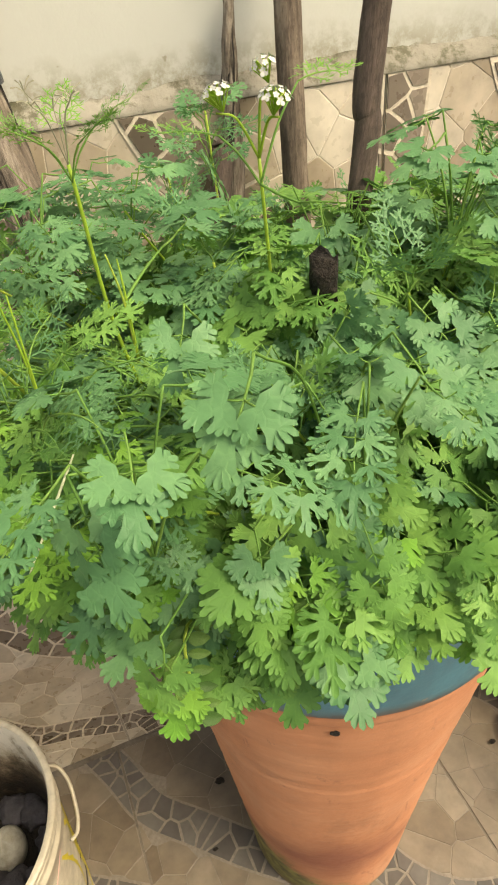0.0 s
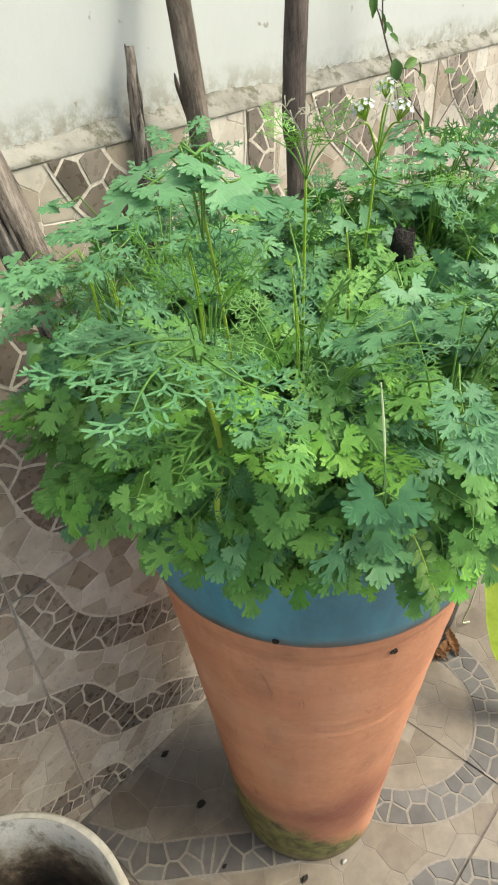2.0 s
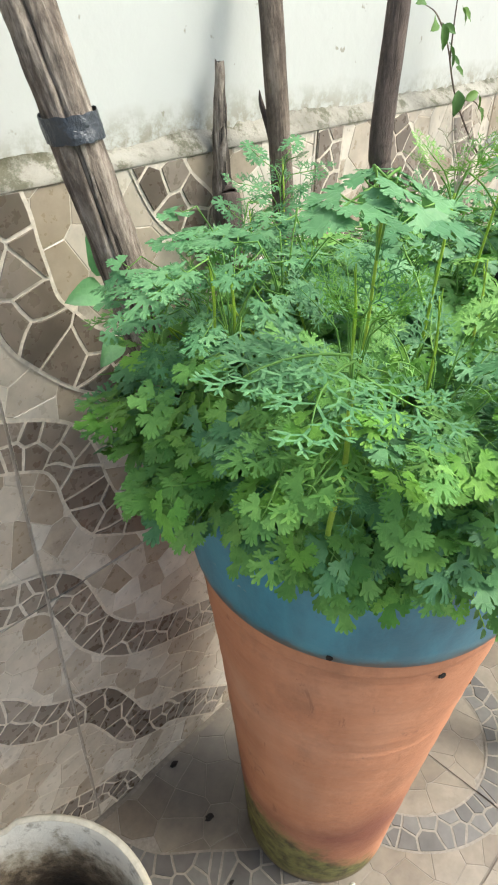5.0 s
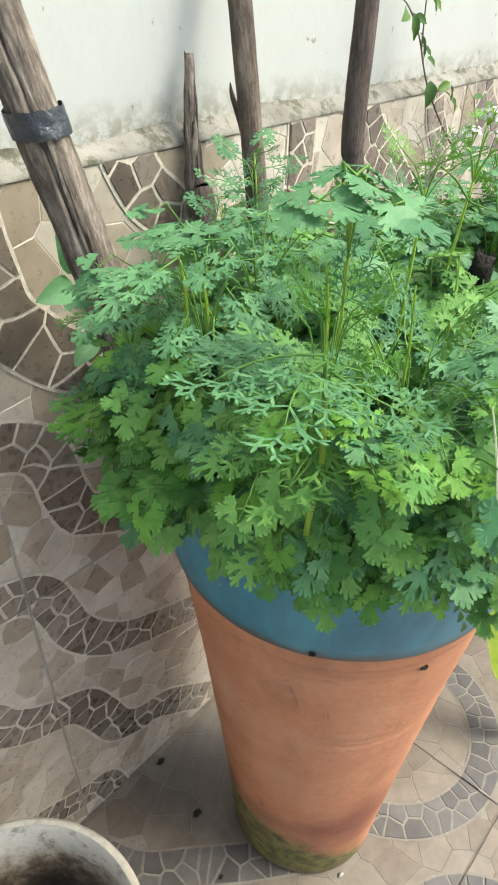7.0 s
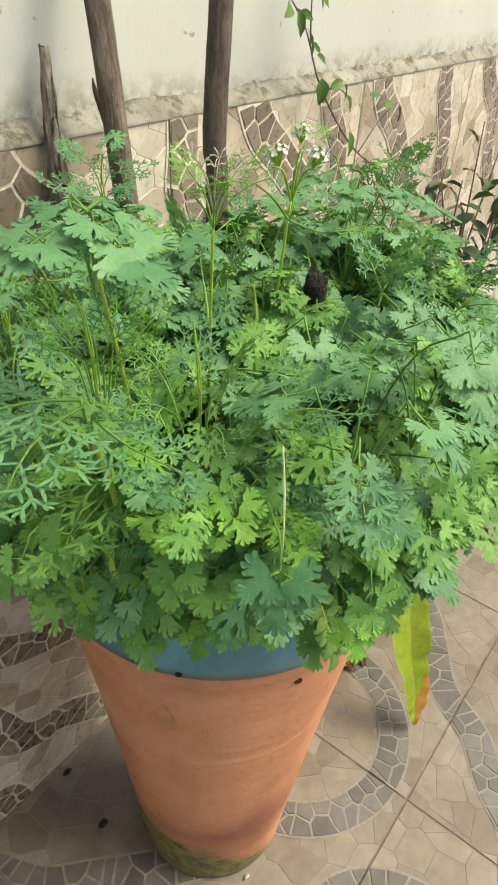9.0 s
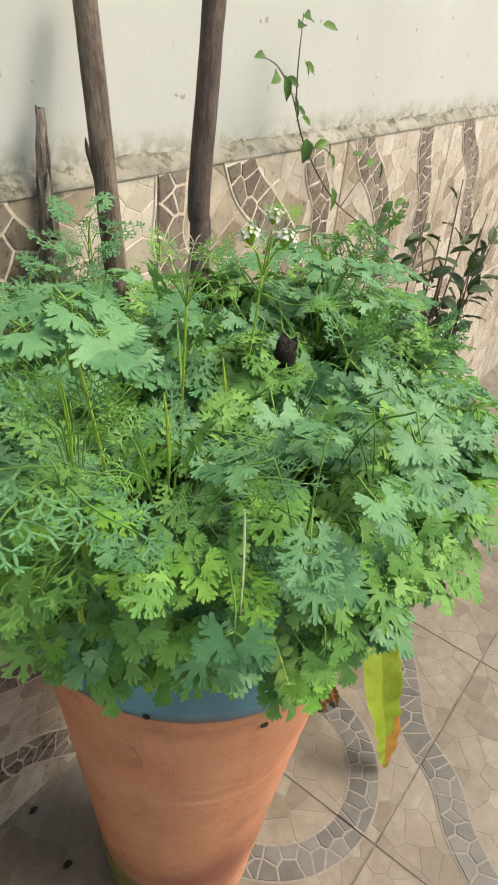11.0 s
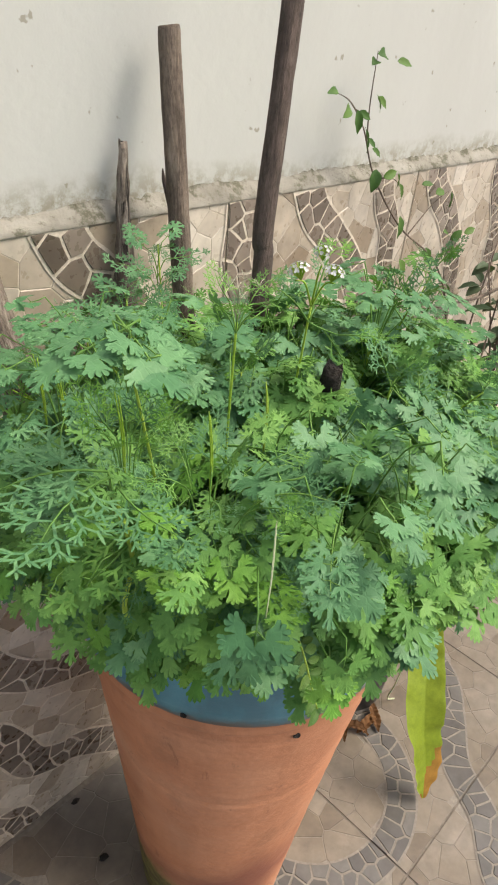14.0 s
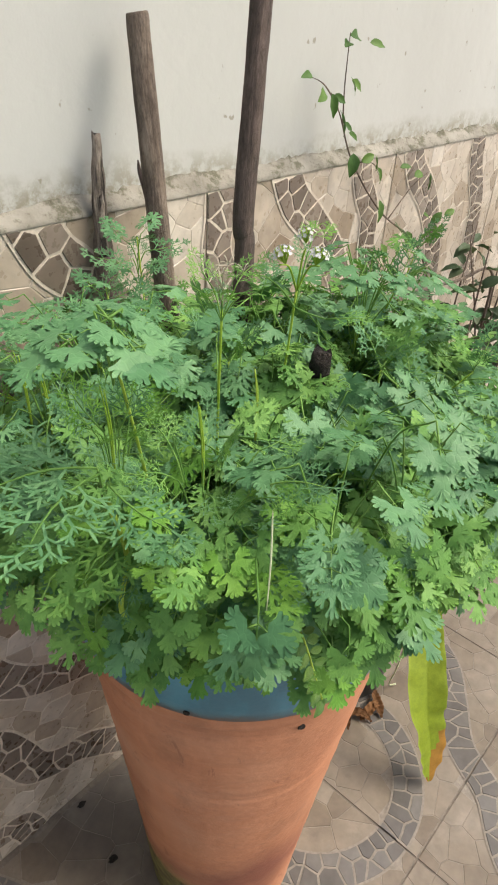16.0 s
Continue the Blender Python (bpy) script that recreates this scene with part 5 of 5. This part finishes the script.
def lump(name, label, cat, at, size, mat, seed, group="", squash=(1, 1, 0.8)):
    bm = bmesh.new()
    bmesh.ops.create_icosphere(bm, subdivisions=3, radius=1.0)
    for w in bm.verts:
        k = 1 + 0.35 * noise.noise(w.co * 1.6 + Vector((seed, 0, 0))) + 0.26 * noise.noise(w.co * 3.2 + Vector((0, seed, 0))) + 0.14 * noise.noise(w.co * 7.5 + Vector((0, 0, seed)))
        w.co = Vector((w.co.x * squash[0], w.co.y * squash[1], w.co.z * squash[2])) * k * size
    me = bpy.data.meshes.new(name)
    bm.to_mesh(me)
    bm.free()
    me.materials.append(mat)
    me.polygons.foreach_set("use_smooth", [True] * len(me.polygons))
    ob = new(name, me)
    ob.location = at
    return tagged(ob, label, cat, group)


def egg():
    prof = []
    for k in range(17):
        a = math.pi * k / 16
        z = -math.cos(a) * 0.0265
        prof.append((max(0.0203 * math.sin(a) * (1 - 0.09 * math.cos(a) * -1), 0.00005), z))
    v, f = lathe(prof, 28, 0.02, 3)
    ob = new("eggshell", mesh_of("eggshell", v, f, M["shell"], smooth=True))
    ob.matrix_world = Matrix.Translation((-0.150, -0.180, 0.199)) @ pose(0, 0, 0, -22, 12, 0)
    return tagged(ob, "dirty white eggshell lying on compost", "eggshell")


egg()
r4 = random.Random(9)
for i in range(70):
    rr, a = 0.095 * math.sqrt(r4.random()), r4.uniform(0, 6.28)
    x, y = BUCKET.x + rr * math.cos(a), BUCKET.y + rr * math.sin(a)
    if math.hypot(x + 0.150, y + 0.180) < 0.038:
        continue
    s = r4.uniform(0.010, 0.021)
    lump("charcoal_lump", "grey-black lump of charcoal in the bucket", "charcoal", (x, y, 0.180 + s * 0.45), s, M["char"], i * 3.7, "charcoal in the bucket", (1, r4.uniform(0.7, 1.2), 0.8))
for i, (x, y) in enumerate(((-0.190, -0.165), (-0.128, -0.225), (-0.175, -0.215))):
    lump("shell_fragment", "small white shell fragment on the compost", "shell", (x, y, 0.186), 0.005, M["shell"], i * 5, "shell fragments", (1.4, 0.8, 0.5))

# ---- potted plants behind ----
def strap_leaf(path, widths, fold=0.25, dry_from=2.0):
    """A long folded leaf along a path; its end and one margin may be dry."""
    pts = curve_points(path, 16)
    n, side = len(pts), None
    cols = (-1, -0.8, -0.6, -0.35, -0.1, 0, 0.1, 0.35, 0.6, 0.8, 1)
    gg = Geo()
    for i, p in enumerate(pts):
        d = (pts[min(i + 1, n - 1)] - pts[max(i - 1, 0)]).normalized()
        flat = d.cross(Vector((0, 0, 1)))
        if side is None or flat.length > 0.35:
            side = flat.normalized() if side is None or flat.dot(side) > 0 else -flat.normalized()
        side = (side - d * side.dot(d)).normalized()
        up = side.cross(d).normalized()
        t = i / (n - 1)
        k = min(int(t * (len(widths) - 1)), len(widths) - 2)
        w = widths[k] + (widths[k + 1] - widths[k]) * (t * (len(widths) - 1) - k)
        for u in cols:
            ripple = 0.0016 * math.sin(i * 0.9 + u * 2) * abs(u) + 0.0008 * math.sin(u * 14)
            gg.v.append(tuple(p + side * w * u * 0.5 + up * (w * fold * (abs(u) - 0.4) + ripple)))
    m = len(cols)
    for i in range(n - 1):
        for k in range(m - 1):
            a = i * m + k
            gg.f.append((a, a + 1, a + m + 1, a + m))
            t, u = i / (n - 1), cols[k]
            rag = 0.03 * noise.noise(Vector((t * 20, u * 3, 0)))
            gg.s.append(1 if t + rag > dry_from + 0.10 * (1 - abs(u)) + (-0.10 if u < 0 else 0.05) else 0)
    return gg


def round_pot(name, label, at, r0, r1, h, mat):
    pot = holder(name, label, "plant pot", at)
    prof = [(0.0, 0.003), (r0 - 0.003, 0.0), (r0, 0.004), (r0 + (r1 - r0) * 0.5, h * 0.5), (r1, h - 0.022), (r1 + 0.004, h - 0.020), (r1 + 0.005, h - 0.003), (r1 + 0.003, h), (r1 - 0.002, h - 0.002),
            (r1 - 0.004, h - 0.03), (r1 - 0.010, h * 0.6)]
    v, f = lathe(prof, 48, 0.01, h * 40)
    child("body", mesh_of("body", v, f, mat, smooth=True), pot)
    v, f = lathe([(0.0001, h - 0.028), (r1 * 0.5, h - 0.024), (r1 - 0.0045, h - 0.03)], 24, 0.05, 2)
    tagged(new("soil", mesh_of("soil", v, f, M["soil"], smooth=True)), "dark soil with crumbs in the plastic pot", "soil", kind="stuff").location = at
    return pot


NURSERY = Vector((0.642, -0.178, 0.0))
round_pot("nursery_pot", "scuffed black plastic nursery pot on the tiles", NURSERY, 0.070, 0.082, 0.148, M["black_plastic"])
lily = holder("strap_leaved_plant", "plant with yellowing strap leaves in a black pot", "plant", NURSERY + Vector((0, 0, 0.122)))
for i, (path, w, dry, label) in enumerate((
        ([(0.645, -0.19, 0.12), (0.655, -0.245, 0.26), (0.638, -0.290, 0.285), (0.606, -0.321, 0.240), (0.556, -0.368, 0.164), (0.552, -0.397, 0.079), (0.543, -0.413, 0.014)], (0.006, 0.008, 0.012, 0.020, 0.032, 0.044, 0.054, 0.060, 0.064, 0.066, 0.064, 0.060, 0.044, 0.006), 0.87, "drooping yellow-green leaf with a dry brown tip"),
        ([(0.64, -0.17, 0.12), (0.622, -0.175, 0.33), (0.602, -0.188, 0.395), (0.582, -0.204, 0.350), (0.569, -0.213, 0.280)], (0.005, 0.008, 0.022, 0.050, 0.034, 0.003), 0.99, "yellowed hanging leaf"),
        ([(0.65, -0.18, 0.12), (0.675, -0.195, 0.30), (0.70, -0.225, 0.345), (0.722, -0.250, 0.28), (0.730, -0.262, 0.22)], (0.005, 0.010, 0.034, 0.050, 0.028, 0.003), 0.9, "yellow-green hanging leaf"),
        ([(0.65, -0.17, 0.12), (0.68, -0.150, 0.30), (0.72, -0.115, 0.40), (0.765, -0.080, 0.40)], (0.005, 0.012, 0.038, 0.046, 0.003), 2.0, "upright green leaf"))):
    gg = strap_leaf([Vector(p) - lily.location for p in path], w, fold=0.13, dry_from=dry)
    child("leaf", gg.mesh("leaf", M["strap_leaf"], M["dry_margin"], smooth=True), lily, label)

for i in range(14):
    q, rr = i * 2.4, 0.066 * math.sqrt((i + 0.5) / 14)
    lump("crumb", "pale crumb among the soil of the black pot" if i % 5 == 0 else "dark clod of soil in the black pot", "crumb", NURSERY + Vector((rr * math.cos(q), rr * math.sin(q), 0.125)),
         0.004 + 0.005 * ((i * 7) % 5) / 5, M["shell"] if i % 5 == 0 else M["soil"], i * 1.9, "clods in the black pot", (1.2, 0.9, 0.7))

# straw loop hanging on the nursery pot
gg = Geo()
path = curve_points([(0.658, -0.256, 0.150), (0.662, -0.270, 0.13), (0.656, -0.270, 0.07), (0.662, -0.262, 0.012), (0.675, -0.270, 0.006)], 6)
gg.tube(path, [0.0016] * len(path), 5)
tagged(new("straw", gg.mesh("straw", M["straw"], smooth=True)), "bent dry straw hanging over the black pot", "straw")

SHRUB = Vector((0.98, -0.125, 0.0))
round_pot("nursery_pot", "larger black plastic pot standing by the wall", SHRUB, 0.085, 0.105, 0.21, M["black_plastic"])


def oval_leaf(mat, length=0.03, width=0.017, seed=0):
    gg = Geo()
    n = 8
    for i in range(n + 1):
        t = i / n
        w = width * 0.5 * math.sin(math.pi * t ** 0.8) ** 0.85
        z = -0.25 * length * t * t + 0.1 * length * t
        for u in (-1, -0.5, 0, 0.5, 1):
            gg.v.append((u * w, length * t, z + abs(u) * w * 0.35 + 0.0006 * math.sin(i * 2 + u * 3)))
    for i in range(n):
        for k in range(4):
            a = i * 5 + k
            gg.f.append((a, a + 1, a + 6, a + 5))
            gg.s.append(0)
    return gg.mesh("leaf", mat, smooth=True)


OVAL = {m: [oval_leaf(M[m], seed=i, width=w) for i, w in enumerate((0.015, 0.018, 0.013))] for m in ("vine_leaf", "dull_leaf", "leaf_blue")}


def put_leaf(owner, at, d, nrm, mat, s, rng):
    d, nrm = Vector(d).normalized(), Vector(nrm)
    nrm = (nrm - d * nrm.dot(d)).normalized()
    rot = Matrix((d.cross(nrm), d, nrm)).transposed().to_4x4()
    child("leaf", rng.choice(OVAL[mat]), owner, at=Matrix.Translation(Vector(at) - owner.location) @ rot @ Matrix.Scale(s, 4))


# climbing plant against the wall
vine = holder("climbing_plant", "thin climbing plant with small green leaves on the wall", "climber", (0.955, -0.115, 0.18))
gg = Geo()
main = curve_points([(0.955, -0.115, 0.18), (0.985, -0.06, 0.42), (0.98, -0.035, 0.62), (0.90, -0.026, 0.745), (0.765, -0.022, 0.825), (0.672, -0.020, 0.905), (0.632, -0.018, 0.965), (0.604, -0.02, 0.992)], 8)
gg.tube([p - vine.location for p in main], [0.0022 - 0.0014 * i / len(main) for i in range(len(main))], 5)
twigs = [[(0.640, -0.018, 0.953), (0.628, -0.022, 1.0), (0.630, -0.020, 1.055)], [(0.612, -0.019, 0.985), (0.585, -0.020, 1.003), (0.556, -0.018, 1.012)],
         [(0.79, -0.022, 0.812), (0.85, -0.02, 0.850), (0.90, -0.018, 0.866)], [(0.90, -0.026, 0.745), (0.94, -0.022, 0.775), (0.985, -0.02, 0.780)], [(0.672, -0.02, 0.905), (0.72, -0.02, 0.900), (0.745, -0.02, 0.885)]]
for w in twigs:
    gg.tube([p - vine.location for p in curve_points(w, 5)], [0.0011 - 0.00006 * i for i in range(11)], 4)
child("stem", gg.mesh("stem", M["pole_wood"], smooth=True), vine)
r6 = random.Random(3)
for x, z, dx, dz, s in ((0.672, 1.045, 0.9, -0.1, 1.0), (0.645, 1.05, -0.9, 0.15, 1.0), (0.628, 1.045, -0.9, -0.1, 0.8), (0.642, 1.005, 0.8, -0.5, 0.9), (0.64, 1.008, 0.3, -0.9, 0.8), (0.558, 1.013, -0.9, 0.0, 0.9),
                        (0.585, 0.997, -0.8, -0.4, 1.0), (0.606, 0.990, 0.7, -0.3, 0.9), (0.604, 0.992, 0.1, -0.9, 1.1), (0.625, 0.972, 0.2, -0.9, 1.2), (0.634, 0.958, 0.7, -0.6, 0.8), (0.650, 0.945, 0.8, -0.5, 0.8),
                        (0.668, 0.918, -0.2, -0.9, 1.2), (0.690, 0.905, 0.8, 0.3, 1.0), (0.725, 0.91, 0.2, -0.9, 0.9), (0.735, 0.893, 0.4, -0.9, 1.0), (0.755, 0.845, -0.1, -0.9, 1.3), (0.80, 0.885, 0.9, 0.1, 0.9),
                        (0.85, 0.866, 0.8, 0.2, 0.9), (0.898, 0.866, 0.1, -0.9, 1.2), (0.905, 0.80, 0.7, -0.3, 0.9), (0.94, 0.78, 0.5, 0.6, 1.0), (0.985, 0.785, 0.7, 0.3, 1.0), (0.86, 0.78, -0.5, -0.7, 1.0),
                        (0.78, 0.775, 0.1, -0.9, 1.2), (0.82, 0.76, 0.6, -0.6, 1.2), (0.90, 0.72, -0.4, -0.8, 1.2), (0.96, 0.70, 0.5, -0.7, 1.2)):
    put_leaf(vine, (x, -0.022, z), (dx, r6.uniform(-0.5, -0.1), dz), (r6.gauss(0, 0.3), -0.7, 0.6 + r6.gauss(0, 0.2)), "vine_leaf", s * 0.85, r6)

# dull shrub and its bare branch
shrub = holder("shrub", "sparse dull grey-green shrub with bare twigs", "shrub", SHRUB + Vector((0.02, -0.01, 0.18)))
gg = Geo()
for i in range(9):
    a = i * 2.4
    tip = Vector((1.09 + 0.13 * math.cos(a), -0.115 + 0.06 * math.sin(a), 0.72 + 0.12 * r6.random()))
    w = curve_points([shrub.location, shrub.location.lerp(tip, 0.5) + Vector((r6.gauss(0, 0.02), r6.gauss(0, 0.015), 0.05)), tip], 6)
    gg.tube([p - shrub.location for p in w], [0.0028 - 0.0017 * k / len(w) for k in range(len(w))], 5)
    for k in range(20):
        b = w[len(w) // 5 + int(r6.random() * (len(w) * 4 // 5))]
        d = Vector((r6.gauss(0, 1), r6.gauss(0, 1), r6.gauss(0.1, 0.6))).normalized()
        put_leaf(shrub, b + d * 0.006, d, (r6.gauss(0, 0.4), -0.3, 1), "dull_leaf", r6.uniform(1.0, 1.7), r6)
w = curve_points([shrub.location + Vector((0, 0, 0.05)), (1.09, -0.10, 0.50), (1.075, -0.10, 0.68), (0.92, -0.10, 0.703), (0.754, -0.10, 0.723), (0.69, -0.10, 0.728)], 6)
gg.tube([p - shrub.location for p in w], [0.0034 - 0.0016 * k / len(w) for k in range(len(w))], 6)
child("stem", gg.mesh("stem", M["pole_wood"], smooth=True), shrub)

# small weed with round leaflets at the pot's rim
weed = holder("weed", "small weed with tiny round leaflets at the rim", "weed", (0.150, -0.345, 0.668))
gg = Geo()
r7 = random.Random(8)
for tip in ((0.124, -0.408, 0.684), (0.112, -0.402, 0.690), (0.066, -0.436, 0.762)):
    w = curve_points([weed.location, (tip[0] + 0.012, tip[1] + 0.03, tip[2] + 0.025), tip], 7)
    gg.tube([p - weed.location for p in w], [0.0007] * len(w), 4)
    for k in range(5, len(w)):
        for sgn in (-1, 1):
            d = Vector((sgn * 0.9, -0.3, -0.2))
            put_leaf(weed, w[k] + d * 0.001, d, (-0.2, -0.7, 0.7), "vine_leaf", 0.34 if tip[2] > 0.7 else 0.26, r7)
child("stem", gg.mesh("stem", M["stem"], smooth=True), weed)

# ---- litter on the floor ----
for i, (x, y, s) in enumerate(((0.113, -0.120, 0.0055), (0.137, -0.300, 0.004), (0.129, -0.020, 0.005), (0.095, -0.268, 0.0025), (0.19, -0.328, 0.003), (0.075, -0.205, 0.003), (0.45, -0.19, 0.005), (0.52, -0.235, 0.004))):
    lump("crumb", "dark crumb of soil on the floor tile", "crumb", (x, y, s * 0.55 + 0.001), s, M["soil"] if i != 4 else M["shell"], i * 4.1, "crumbs on the floor", (1.3, 0.8, 0.6))
for i, (x, y, s) in enumerate(((0.062, -0.339, 0.0085), (0.060, -0.361, 0.0075))):
    lump("seed_pod", "small round brown dry seed on the floor", "seed", (x, y, s * 0.8), s, M["dead_leaf"], i * 2.3, "dry seeds", (1, 1, 0.9))
for i, (x, y, a) in enumerate(((0.565, -0.252, 20), (0.592, -0.268, 75), (0.615, -0.268, 130), (0.548, -0.232, -30))):
    gg = strap_leaf([(0, -0.03, 0.004), (0.004, -0.01, 0.011), (0, 0.012, 0.008), (-0.003, 0.03, 0.005)], (0.002, 0.016, 0.018, 0.002), fold=0.35)
    ob = new("dry_leaf", gg.mesh("dry_leaf", M["dead_leaf"], smooth=True))
    ob.matrix_world = Matrix.Translation((x, y, 0.001)) @ pose(0, 0, 0, 0, 0, a)
    tagged(ob, "curled brown dry leaf on the floor", "leaf", "dry leaves on the floor")


# young seedling with smooth leaves behind the post
seedling = holder("seedling", "small seedling with broad smooth green leaves", "seedling", (0.135, -0.135, 0.668))
gg = Geo()
r8 = random.Random(2)
for tip, d, sc in (((0.100, -0.040, 0.832), (-0.3, -0.2, 0.5), 1.7), ((0.092, -0.038, 0.822), (-0.7, -0.3, 0.1), 1.5), ((0.095, -0.05, 0.780), (-0.6, -0.4, -0.1), 1.3)):
    w = curve_points([seedling.location, (0.112, -0.075, 0.745), tip], 6)
    gg.tube([p - seedling.location for p in w], [0.0011 - 0.00004 * k for k in range(len(w))], 5)
    put_leaf(seedling, tip, d, (-0.5, -0.8, 0.4), "leaf_blue", sc, r8)
child("stem", gg.mesh("stem", M["stem"], smooth=True), seedling)

for q in plants:
    q.finish()


# ---- tiles last: wall and floor ----
WALL_BANDS = [
    Band([(-0.04, 0.98), (0.02, 0.90), (0.032, 0.85), (0.042, 0.80), (0.060, 0.773), (0.10, 0.735), (0.17, 0.70), (0.24, 0.64)], 0.029),
    Band([(-0.20, 0.76), (-0.10, 0.722), (-0.02, 0.694), (0.04, 0.667), (0.060, 0.635), (0.066, 0.60), (0.08, 0.56), (0.105, 0.542), (0.147, 0.52), (0.22, 0.50), (0.30, 0.43)], 0.025),
    Band([(-0.18, 0.57), (-0.06, 0.516), (-0.03, 0.505), (0.0, 0.495), (0.02, 0.475), (0.032, 0.44), (0.045, 0.395), (0.075, 0.352), (0.12, 0.317), (0.22, 0.275), (0.34, 0.22)], 0.024),
    Band([(-0.22, 0.46), (-0.095, 0.365), (-0.065, 0.322), (-0.03, 0.29), (0.004, 0.272), (0.034, 0.252), (0.057, 0.205), (0.08, 0.15), (0.12, 0.122), (0.16, 0.11), (0.25, 0.03)], 0.026),
    Band([(-0.30, 0.30), (-0.20, 0.22), (-0.13, 0.12), (-0.06, 0.09), (0.0, 0.06), (0.04, 0.045), (0.06, -0.02)], 0.022),
    Band([(0.165, 0.95), (0.20, 0.875), (0.23, 0.845), (0.27, 0.80), (0.30, 0.75), (0.36, 0.70)], 0.026),
    Band([(0.435, 0.95), (0.432, 0.87), (0.43, 0.82), (0.46, 0.77), (0.52, 0.73), (0.56, 0.66)], 0.023),
    Band([(0.54, 0.93), (0.572, 0.87), (0.62, 0.828), (0.675, 0.775), (0.71, 0.72), (0.75, 0.62)], 0.026),
    Band([(0.71, 0.96), (0.735, 0.87), (0.765, 0.82), (0.772, 0.76), (0.80, 0.70), (0.86, 0.62)], 0.022),
    Band([(0.86, 0.94), (0.89, 0.87), (0.945, 0.82), (0.995, 0.75), (1.02, 0.68), (1.03, 0.58)], 0.026),
    Band([(1.10, 0.95), (1.12, 0.85), (1.16, 0.78), (1.17, 0.70), (1.22, 0.60)], 0.024),
    Band([(1.28, 0.95), (1.33, 0.86), (1.40, 0.80), (1.43, 0.70), (1.50, 0.62)], 0.024),
    Band([(0.40, 0.60), (0.50, 0.55), (0.56, 0.48), (0.66, 0.44), (0.78, 0.40), (0.90, 0.30)], 0.024),
]
mosaic(wall, [(x, z0, x + 0.4105, z1) for x in (-0.821, -0.4105, 0.0, 0.4105, 0.821, 1.2315, 1.642) for z0, z1 in ((0.0, 0.48), (0.48, 0.90))], WALL_BANDS,
       lambda a, b, h: (a, -h, b), (M["wall_light"], M["wall_dark"], M["wall_grout"]), 0.039,
       lambda x, y: -0.12 < x < 0.25, 5, "beige glazed tile with brown mosaic wave")

FLOOR_BANDS = [
    Band([(0.435 + 0.163 * math.cos(radians(a)), -0.25 + 0.163 * math.sin(radians(a))) for a in range(-200, 161, 24)], 0.024),
    Band([(0.86, -0.20), (0.80, -0.31), (0.73, -0.365), (0.65, -0.42), (0.60, -0.50), (0.53, -0.56), (0.46, -0.66)], 0.024),
    Band([(-0.06, 0.02), (-0.026, -0.046), (0.006, -0.115), (0.063, -0.17), (0.118, -0.222), (0.19, -0.28)], 0.024),
    Band([(-0.30, -0.10), (-0.18, -0.15), (-0.08, -0.205), (0.01, -0.265), (0.055, -0.31), (0.075, -0.37), (0.12, -0.412), (0.20, -0.43), (0.265, -0.45), (0.31, -0.51), (0.33, -0.62)], 0.025),
    Band([(0.62, -0.05), (0.72, -0.10), (0.78, -0.16), (0.90, -0.20), (1.05, -0.17)], 0.024),
]
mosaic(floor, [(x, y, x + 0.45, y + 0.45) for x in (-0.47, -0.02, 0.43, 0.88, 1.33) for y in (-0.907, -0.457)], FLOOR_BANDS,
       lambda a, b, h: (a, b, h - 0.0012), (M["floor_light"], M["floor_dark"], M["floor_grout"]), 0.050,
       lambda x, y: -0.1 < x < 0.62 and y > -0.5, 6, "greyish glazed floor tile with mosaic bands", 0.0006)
